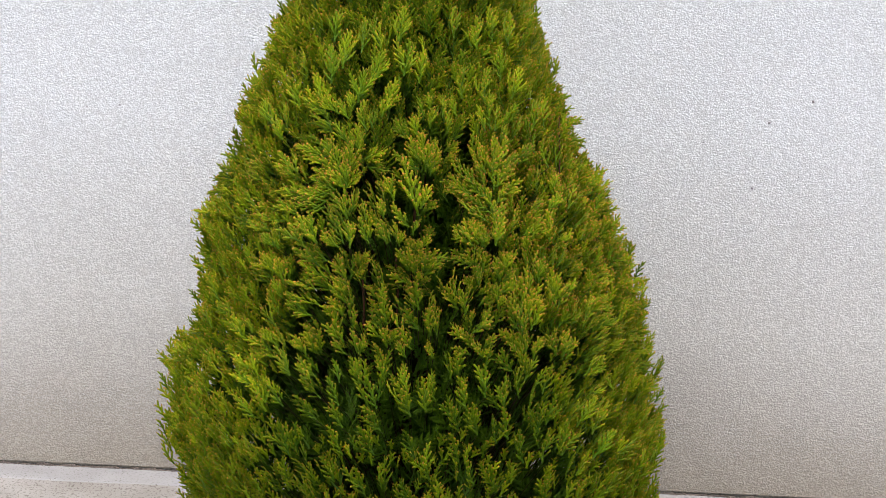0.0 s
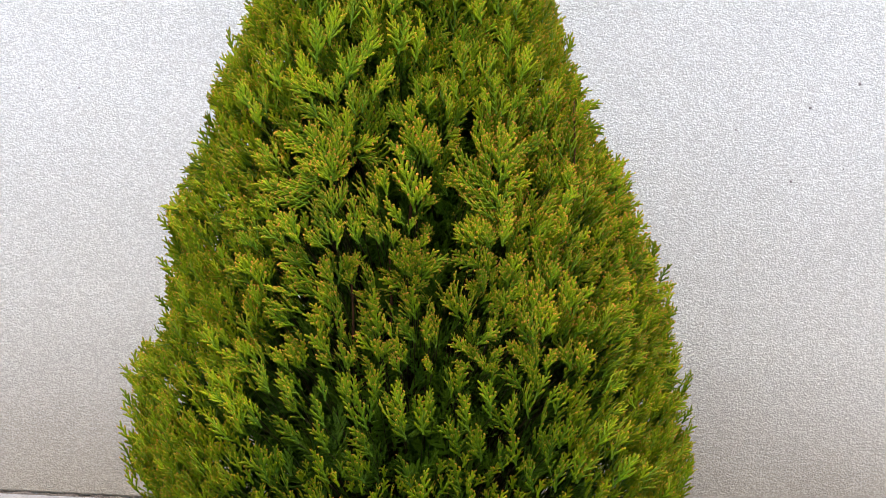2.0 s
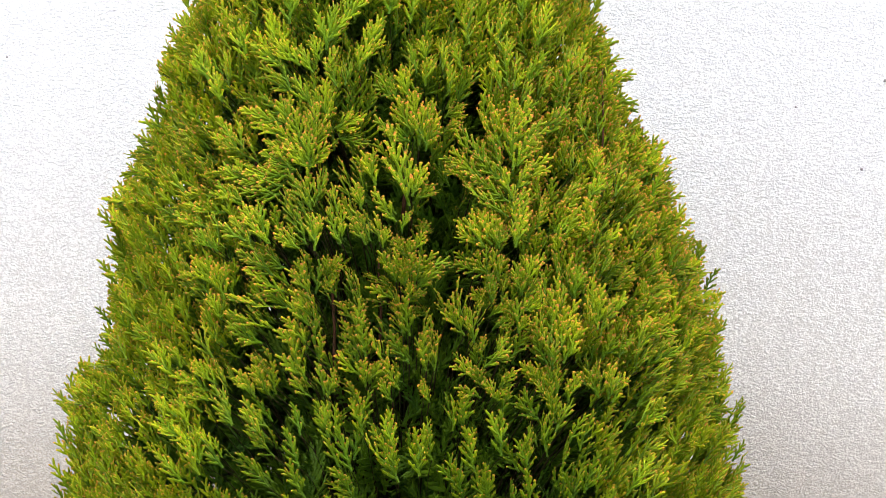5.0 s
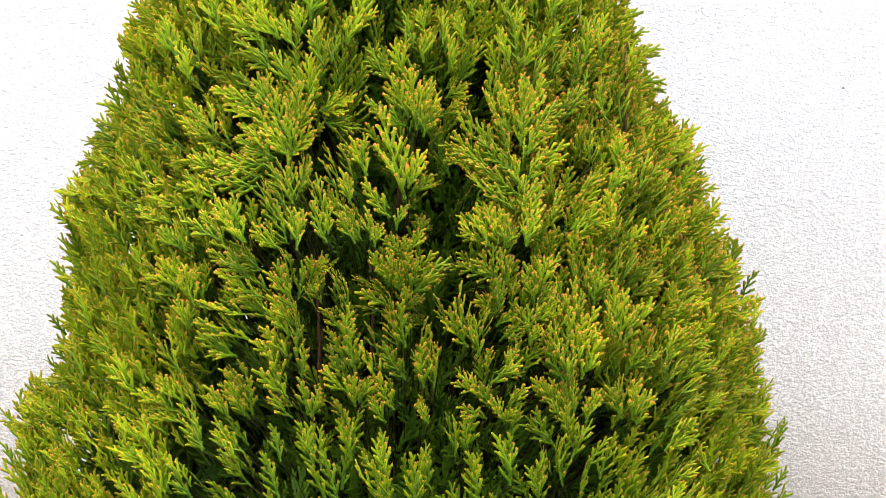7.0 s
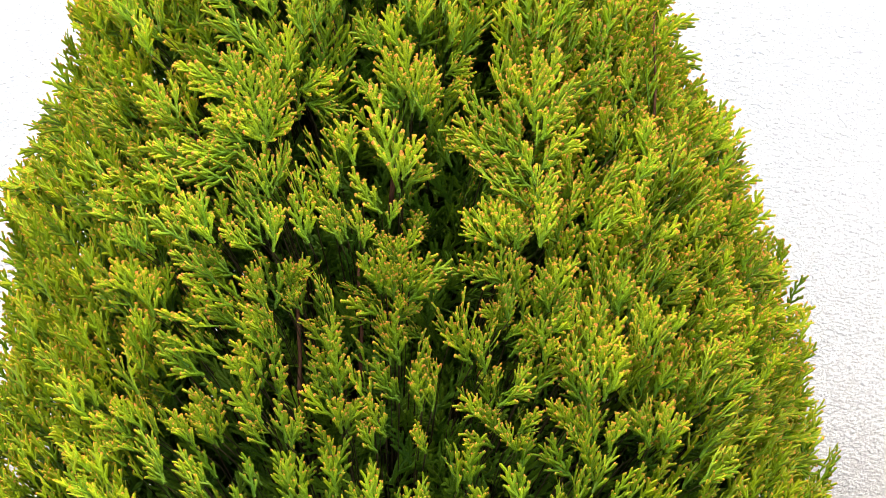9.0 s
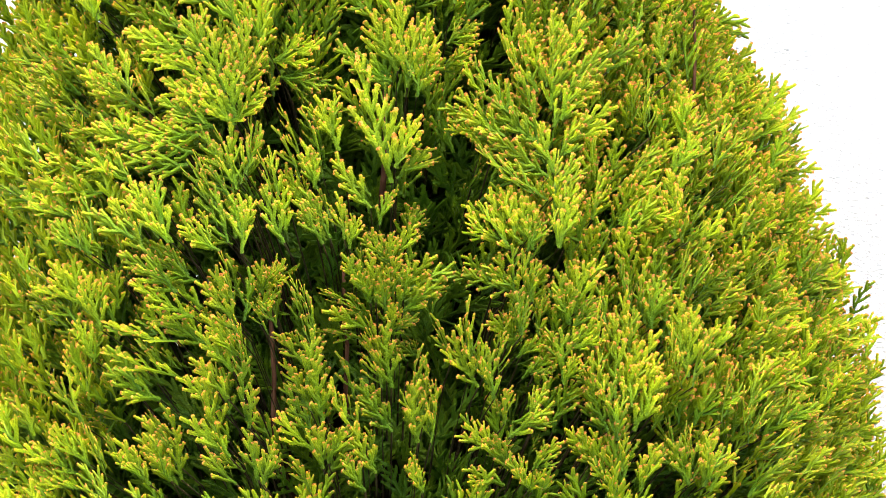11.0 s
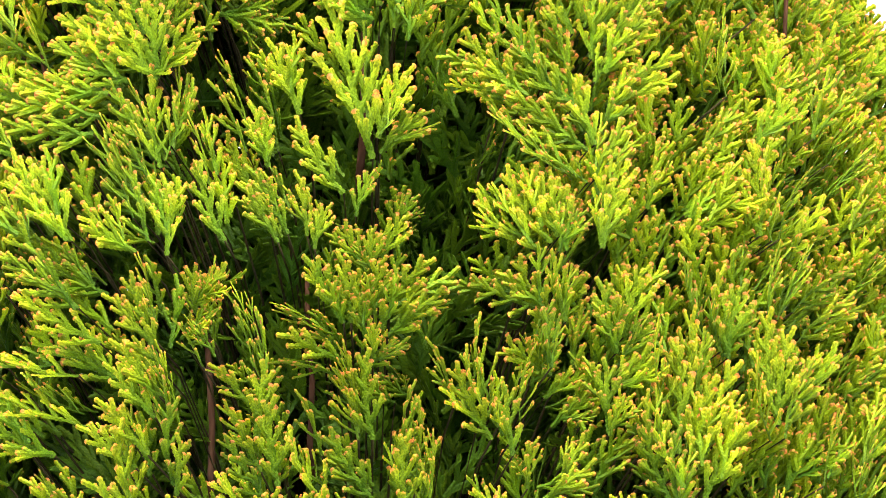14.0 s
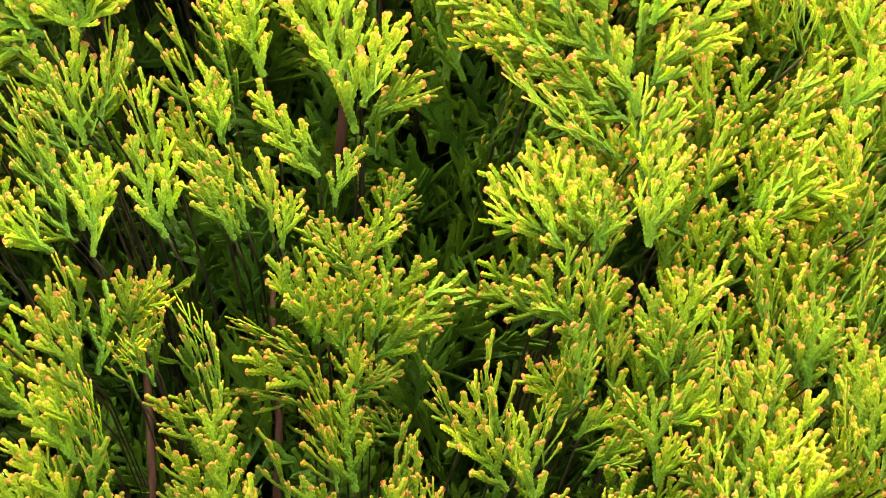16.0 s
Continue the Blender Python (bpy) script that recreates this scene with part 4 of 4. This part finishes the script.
BARE_WOOD = [(-0.000, 0.665, -0.002, 0.639, 0.0022), (-0.066, 0.559, -0.065, 0.497, 0.0019), (-0.024, 0.561, -0.023, 0.524, 0.0016), (0.179, 0.718, 0.178, 0.671, 0.0012), (-0.042, 0.746, -0.041, 0.729, 0.0018), (-0.136, 0.659, -0.134, 0.650, 0.0014)]


def from_line(p, row):
    """How far p lies beside the line of a placed spray, seen from the front."""
    a, b = Vector((row[0], row[1])), Vector((row[2], row[3]))
    q, d = Vector((p.x, p.z)), b - a
    return (q - a - d * min(1.0, max(0.0, (q - a).dot(d) / d.length_squared))).length


def in_cleft(p, grown=1.0):
    return p.y < 0 and any(math.hypot(p.x - x, p.z - h) < grown * wide for x, h, wide in CLEFTS)


chunks = {"co": [], "quads": [], "age": [], "run": [], "edge": [], "tone": []}
held = 0
laid = 0


def put_spray(m, kind, detail, age_shade=1.0, lightness=0.0):
    global held
    co, quads, age, run, edge = ARRAYS[detail][kind]
    mat = np.array(m, dtype=np.float32)
    chunks["co"].append(co @ mat[:3, :3].T + mat[:3, 3])
    chunks["quads"].append(quads + held)
    # a factor below 1 darkens the colour too, as painted shade
    chunks["age"].append(np.where((age > 0.87) & (age_shade > 0.4), age - 0.01, age * age_shade + lightness))
    chunks["run"].append(run)
    chunks["edge"].append(edge)
    chunks["tone"].append(np.full(len(co), rng.random(), dtype=np.float32))
    held += len(co)


def turned(p, grow, normal, size):
    """The pose of a spray that grows from p along grow and faces normal."""
    xa = normal.cross(grow).normalized()
    m = Matrix((xa, grow.cross(xa), grow)).transposed().to_4x4() @ Matrix.Scale(size, 4)
    m.translation = p
    return m


def fitting(length, ratio):
    """A spray of about that length and ratio of width to length."""
    best = sorted(range(len(SPRAYS)), key=lambda i: abs(math.log(SPRAYS[i][0] / length)) * 1.5 + abs(SPRAYS[i][1] - ratio) + 0.12 * rng.random())
    return best[0]


def stem_line(foot, way):
    """A branch that climbs from the trunk behind the sprays to the foot of one."""
    flat = Vector((foot.x, foot.y, 0))
    return [flat * k + Vector((0, 0, max(0.03, foot.z - down))) for k, down in ((0.05, 0.34), (0.33, 0.22), (0.54, 0.135), (0.72, 0.066), (0.88, 0.020))] + [foot]


def beyond(p):
    return math.hypot(p.x, p.y) > 1.04 * crown_radius(p.z, math.atan2(p.y, p.x))


twigs = bmesh.new()


def lay_spray(tip, foot, width, detail):
    """A spray from foot to tip on a branch of its own, with smaller ones beside and behind it."""
    global laid
    way, length = (tip - foot).normalized(), (tip - foot).length
    radial = Vector((foot.x + tip.x, foot.y + tip.y, 0)).normalized()
    out = radial + Vector((0, 0, 0.30))
    out = (out - way * out.dot(way)).normalized()
    ratio = width / length
    spin = rng.choice((-1, 1)) * (rng.uniform(0.85, 1.2) if ratio < 0.34 else rng.uniform(0.2, 1.1) if abs(radial.x) > 0.60 else rng.uniform(0.0, 0.55))
    normal = out * math.cos(spin) + way.cross(out) * math.sin(spin)
    plane = normal.cross(way)
    # sprays low in the front get a darker colour that stands for shade
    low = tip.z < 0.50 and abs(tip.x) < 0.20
    hollow = tip.z < 0.70 and abs(tip.x) < 0.15
    kind = fitting(length, min(0.36 if low else 0.48, max(0.34, ratio * 0.8)))
    m = turned(foot, way, normal, length / SPRAYS[kind][0])
    if detail == 3 and laid < 300:
        laid += 1
        bm = bmesh.new()
        tube(bm, stem_line(foot, way), 0.0008, 0.0004)
        branch = part("branch", bm, TWIG, conifer)
        ob = new("spray", FINE[kind])
        ob.parent, ob.matrix_basis = branch, m
    else:
        tube(twigs, stem_line(foot, way), 0.0007, 0.0003, 4)
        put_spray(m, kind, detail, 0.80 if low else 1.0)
    # side sprays beside it, then two behind, coloured darker as if shaded
    sides = [(hand, rng.uniform(-0.003, 0.004), 1.0) for hand in (-1, 1)] if ratio > 0.40 else []
    for hand, sunk, lightness in sides + [(hand, rng.uniform(0.008, 0.022), 0.78) for hand in rng.sample((-1, 0, 1), 2)]:
        splay = hand * (rng.uniform(0.34, 0.66) * min(1.0, ratio + 0.1) if lightness == 1.0 else rng.uniform(0.16, 0.46)) + rng.gauss(0, 0.08)
        grow = (way * math.cos(splay) + plane * math.sin(splay) + out * rng.gauss(0.05, 0.14)).normalized()
        start = foot.lerp(tip, rng.uniform(0.0, 0.35)) - radial * sunk
        reach = length * rng.uniform(0.58, 0.80)
        if rng.random() < (0.5 if low else 0.3 if hollow and lightness < 1.0 else 0.0):
            continue                          # the low and the middle front are thinner
        if beyond(start + grow * reach) or in_cleft(start + grow * reach, 1.1) or in_cleft(start + grow * (reach * 0.6)):
            continue
        twist = (normal + radial * rng.gauss(0, 0.3) + way.cross(radial) * rng.gauss(0, 0.45)).normalized()
        kind = fitting(reach, 0.40)
        put_spray(turned(start, grow, twist, reach / SPRAYS[kind][0]), kind, detail, lightness * (0.85 if low else 1.0))


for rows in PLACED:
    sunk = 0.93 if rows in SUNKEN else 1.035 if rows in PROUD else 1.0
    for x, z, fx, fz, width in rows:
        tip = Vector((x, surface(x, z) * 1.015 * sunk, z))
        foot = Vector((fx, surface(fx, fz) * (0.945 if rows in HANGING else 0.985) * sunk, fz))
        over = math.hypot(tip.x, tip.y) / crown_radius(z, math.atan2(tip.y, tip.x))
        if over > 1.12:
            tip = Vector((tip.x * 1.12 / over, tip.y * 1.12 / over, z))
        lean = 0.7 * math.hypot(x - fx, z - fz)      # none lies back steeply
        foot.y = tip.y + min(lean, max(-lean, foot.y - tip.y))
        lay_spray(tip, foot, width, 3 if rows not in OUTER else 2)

# bare limbs that show in the clefts: beside the axis and height of the top, the same of the foot
for x, z, fx, fz, thick in BARE_WOOD:
    foot, top = Vector((fx, surface(fx, fz) * 0.72, fz)), Vector((x, surface(x, z) * 0.71, z + 0.035))
    bm = bmesh.new()
    tube(bm, [Vector((foot.x * 0.3, foot.y * 0.3, max(0.03, fz - 0.14))), foot.lerp(Vector((foot.x * 0.8, foot.y * 0.7, fz - 0.05)), 0.6), foot, foot.lerp(top, 0.4) + Vector((0.0015, 0.001, 0)), foot.lerp(top, 0.75), top], thick * 0.95, thick * 0.6, 8)
    part("limb", bm, BARK, conifer, "reddish brown bare limb")

ALL = [row for rows in PLACED for row in rows]
plumes = []
level = 0.10
while level < 1.25:
    ring = crown_radius(level, 0.0)
    count = max(4, round(2 * math.pi * ring / 0.036))
    first = rng.uniform(0, 6.28)
    for i in range(count):
        turn = first + 2 * math.pi * (i + rng.uniform(-0.25, 0.25)) / count
        z = level + rng.uniform(-0.025, 0.025)
        r = crown_radius(z, turn) * rng.uniform(0.92, 1.01)
        radial, across = Vector((math.cos(turn), math.sin(turn), 0)), Vector((-math.sin(turn), math.cos(turn), 0))
        tip = radial * r + Vector((0, 0, z))
        if tip.y < 0.02:
            apart = min(from_line(tip, row) for row in ALL)
            if in_cleft(tip - Vector((0, 0, 0.03)), 1.2):
                continue
            if apart < (0.008 if abs(radial.x) > 0.82 else 0.026 if 0.48 < tip.z < 0.75 and tip.x > -0.26 else 0.012):
                continue
        way = (Vector((0, 0, 1)) + radial * (rng.uniform(0.25, 0.60) + 0.15 * abs(radial.x)) + across * rng.uniform(-0.30, 0.30)).normalized()
        plumes.append((tip, tip - way * rng.uniform(0.07, 0.11), rng.uniform(-0.8, 0.8), rng.uniform(0.85, 1.15), 7 if tip.y < 0.05 else 4))
    level += 0.038

for tip, foot, face, bulk, number in plumes:
    axis = tip - foot
    way = axis.normalized()
    radial = Vector((tip.x, tip.y, 0)).normalized()
    across = Vector((-radial.y, radial.x, 0))
    tube(twigs, stem_line(foot, way) + [foot.lerp(tip, 0.3)], 0.0007, 0.0003, 4)
    plane = (across * math.cos(face) + across.cross(way) * math.sin(face)).normalized()
    outward = plane.cross(way)
    if outward.dot(radial) < 0:
        outward = -outward
    for i in range(number + 1):
        f = i / number
        hand = 1 if i % 2 else -1
        splay = 0.0 if i == number else hand * rng.uniform(0.25, 0.75) * (1.15 - 0.5 * f)
        grow = (way * math.cos(splay) + plane * math.sin(splay) + outward * (rng.uniform(0.0, 0.45) * (1.1 - 0.8 * f)) + Vector((rng.gauss(0, 0.06), rng.gauss(0, 0.06), 0))).normalized()
        kind = rng.randrange(12)
        size = bulk * rng.uniform(0.8, 1.1)
        reach = SPRAYS[kind][0] * size
        p = tip - way * (reach * 0.96) - axis * ((1 - f) * 0.80)
        for _ in range(8):                    # keep the tips near the crown's outline
            end = p + grow * reach
            if math.hypot(end.x, end.y) > 0.995 * crown_radius(end.z, math.atan2(end.y, end.x)):
                grow = (grow - radial * 0.25 + Vector((0, 0, 0.1))).normalized()
        if in_cleft(p + grow * (reach * 0.8), 1.25):
            continue
        normal = (outward + Vector((rng.gauss(0, 0.28), rng.gauss(0, 0.28), 0.3 + rng.gauss(0, 0.2)))).normalized()
        put_spray(turned(p, grow, normal, size), kind, 2 if (tip.y < 0.05 or tip.y < 0.12 and abs(radial.x) > 0.75) and 0.16 < tip.z < 1.02 else 1)

# older sprays that fill the inside, their colour darkened to paint its shade
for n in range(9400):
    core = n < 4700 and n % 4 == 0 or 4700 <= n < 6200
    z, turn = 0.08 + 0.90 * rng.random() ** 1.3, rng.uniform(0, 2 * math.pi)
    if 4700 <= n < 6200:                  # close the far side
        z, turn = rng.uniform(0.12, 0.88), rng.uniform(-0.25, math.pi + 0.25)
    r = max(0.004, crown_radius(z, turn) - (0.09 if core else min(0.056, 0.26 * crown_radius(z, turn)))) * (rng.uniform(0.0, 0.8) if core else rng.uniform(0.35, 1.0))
    if n >= 6200:                         # a dull layer close behind the front, shade put into its colour
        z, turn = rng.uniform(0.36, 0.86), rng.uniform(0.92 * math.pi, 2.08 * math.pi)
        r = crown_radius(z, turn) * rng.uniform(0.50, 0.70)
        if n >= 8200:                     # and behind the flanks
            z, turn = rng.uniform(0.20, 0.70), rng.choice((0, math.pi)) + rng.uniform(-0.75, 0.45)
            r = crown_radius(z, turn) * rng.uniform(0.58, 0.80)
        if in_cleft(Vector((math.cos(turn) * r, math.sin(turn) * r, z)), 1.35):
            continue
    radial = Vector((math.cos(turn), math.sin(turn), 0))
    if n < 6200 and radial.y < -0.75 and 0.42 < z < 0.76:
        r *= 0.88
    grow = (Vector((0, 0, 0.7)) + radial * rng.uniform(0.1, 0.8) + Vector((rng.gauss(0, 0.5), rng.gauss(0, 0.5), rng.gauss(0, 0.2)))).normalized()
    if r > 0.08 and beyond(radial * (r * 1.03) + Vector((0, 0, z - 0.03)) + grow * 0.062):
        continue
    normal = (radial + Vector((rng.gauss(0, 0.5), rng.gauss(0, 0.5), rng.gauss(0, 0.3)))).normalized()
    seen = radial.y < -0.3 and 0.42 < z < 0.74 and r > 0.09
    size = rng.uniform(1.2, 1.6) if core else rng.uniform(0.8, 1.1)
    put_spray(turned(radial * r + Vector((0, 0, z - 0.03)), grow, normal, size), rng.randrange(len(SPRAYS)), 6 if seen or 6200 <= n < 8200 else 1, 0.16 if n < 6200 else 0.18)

# a second layer close behind the sprays of the upper front, shade painted into it
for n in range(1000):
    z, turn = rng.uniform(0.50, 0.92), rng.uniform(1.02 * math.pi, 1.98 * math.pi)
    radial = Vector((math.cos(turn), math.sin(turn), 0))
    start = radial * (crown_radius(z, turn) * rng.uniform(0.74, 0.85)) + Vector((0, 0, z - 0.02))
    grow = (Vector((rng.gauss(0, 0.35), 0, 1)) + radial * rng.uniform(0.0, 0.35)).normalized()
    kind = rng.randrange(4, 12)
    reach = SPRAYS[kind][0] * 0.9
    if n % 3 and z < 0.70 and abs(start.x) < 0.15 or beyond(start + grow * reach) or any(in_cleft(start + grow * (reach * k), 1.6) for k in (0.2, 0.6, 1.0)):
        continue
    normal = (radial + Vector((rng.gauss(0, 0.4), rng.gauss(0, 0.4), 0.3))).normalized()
    # colour stays brighter on the right, as if more light fell there
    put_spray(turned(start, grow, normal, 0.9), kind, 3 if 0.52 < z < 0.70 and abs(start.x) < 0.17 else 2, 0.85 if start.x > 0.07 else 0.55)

# short tufts that make the close fur of the flanks and of the outer crown
for n in range(17000):
    z, turn = rng.uniform(0.13, 1.06), rng.uniform(0, 2 * math.pi)
    radial = Vector((math.cos(turn), math.sin(turn), 0))
    flank = abs(radial.x) > 0.62
    if radial.y > 0.42 or not (flank or z > 0.82 or z < 0.40) or rng.random() > crown_radius(z, turn) / 0.30:
        continue
    if rng.random() > (0.45 if not flank else 0.5 if radial.x > 0.55 and radial.y < 0.25 and 0.48 < z < 0.80 else 1.0):
        continue
    r = crown_radius(z, turn) * (rng.uniform(0.94, 0.995) + 0.065 * noise.noise((radial.x * 6, radial.y * 6, z * 19)) + 0.05 * (rng.random() < 0.12)) * (1.0 if flank else rng.uniform(0.92, 0.99))
    end = radial * r + Vector((0, 0, z))
    if not flank and in_cleft(end):
        continue
    grow = (Vector((0, 0, rng.uniform(0.6, 1.2))) + radial * rng.uniform(0.40, 0.90) + Vector((rng.gauss(0, 0.22), rng.gauss(0, 0.22), 0))).normalized()
    normal = (Vector((0, -0.9, 0.25)) + Vector((rng.gauss(0, 0.5), rng.gauss(0, 0.5), rng.gauss(0, 0.5)))).normalized()
    kind, size = rng.randrange(len(TUFTS)), rng.uniform(0.8, 1.15)
    # the colour of young growth, also brightened as if lit from the side
    put_spray(turned(end - grow * (TUFTS[kind][0] * size), grow, normal, size), kind, 5 if radial.x > 0.55 and radial.y < 0.25 and 0.48 < z < 0.77 else 4, 0.46, 0.38)

# broad fans on the right shoulder
for n in range(380):
    z, turn = rng.uniform(0.52, 0.86), -rng.uniform(-0.15, 1.25)
    radial = Vector((math.cos(turn), math.sin(turn), 0))
    end = radial * (crown_radius(z, turn) * rng.uniform(0.95, 1.005)) + Vector((0, 0, z))
    kind, size = rng.choice((4, 5, 6, 8, 9, 10)), rng.uniform(0.8, 1.05)
    grow = (Vector((rng.gauss(0.05, 0.22), 0, 1)) + radial * rng.uniform(0.15, 0.55)).normalized()
    start = end - grow * (SPRAYS[kind][0] * size)
    if in_cleft(end) or in_cleft(start):
        continue
    normal = (radial * 0.5 + Vector((rng.gauss(0, 0.3), -0.7, 0.25 + rng.gauss(0, 0.2)))).normalized()
    put_spray(turned(start, grow, normal, size), kind, 3 if z < 0.77 else 2, rng.uniform(0.85, 1.0))

# slender shoots that stand out of the outline
for n in range(420):
    z, turn = rng.uniform(0.20, 1.02), rng.choice((0, math.pi)) + rng.uniform(-0.5, 0.5)
    radial = Vector((math.cos(turn), math.sin(turn), 0))
    end = radial * (crown_radius(z, turn) * rng.uniform(0.99, 1.055)) + Vector((rng.gauss(0, 0.004), rng.gauss(0, 0.02), z))
    grow = (Vector((0, rng.gauss(0, 0.2), 1)) + radial * rng.uniform(0.30, 0.95)).normalized()
    kind, size = rng.choice((0, 0, 4, 4, 8)), rng.uniform(0.75, 1.05)
    normal = (Vector((0, -1, 0.2)) + Vector((rng.gauss(0, 0.5), 0, rng.gauss(0, 0.3)))).normalized()
    put_spray(turned(end - grow * (SPRAYS[kind][0] * size), grow, normal, size), kind, 3 if radial.x > 0.55 and 0.50 < z < 0.80 else 2)

tagged(part("inner_wood", twigs, TWIG, conifer), "thin brown inner branches", kind="stuff")
crown = new("crown", fill_mesh("crown", np.concatenate(chunks["co"]), np.concatenate(chunks["quads"]), np.concatenate(chunks["age"]), np.concatenate(chunks["run"]), np.concatenate(chunks["edge"]), np.concatenate(chunks["tone"]), False))
crown.parent = conifer
tagged(crown, "feathery yellow-green scale-leaved sprays", kind="stuff")
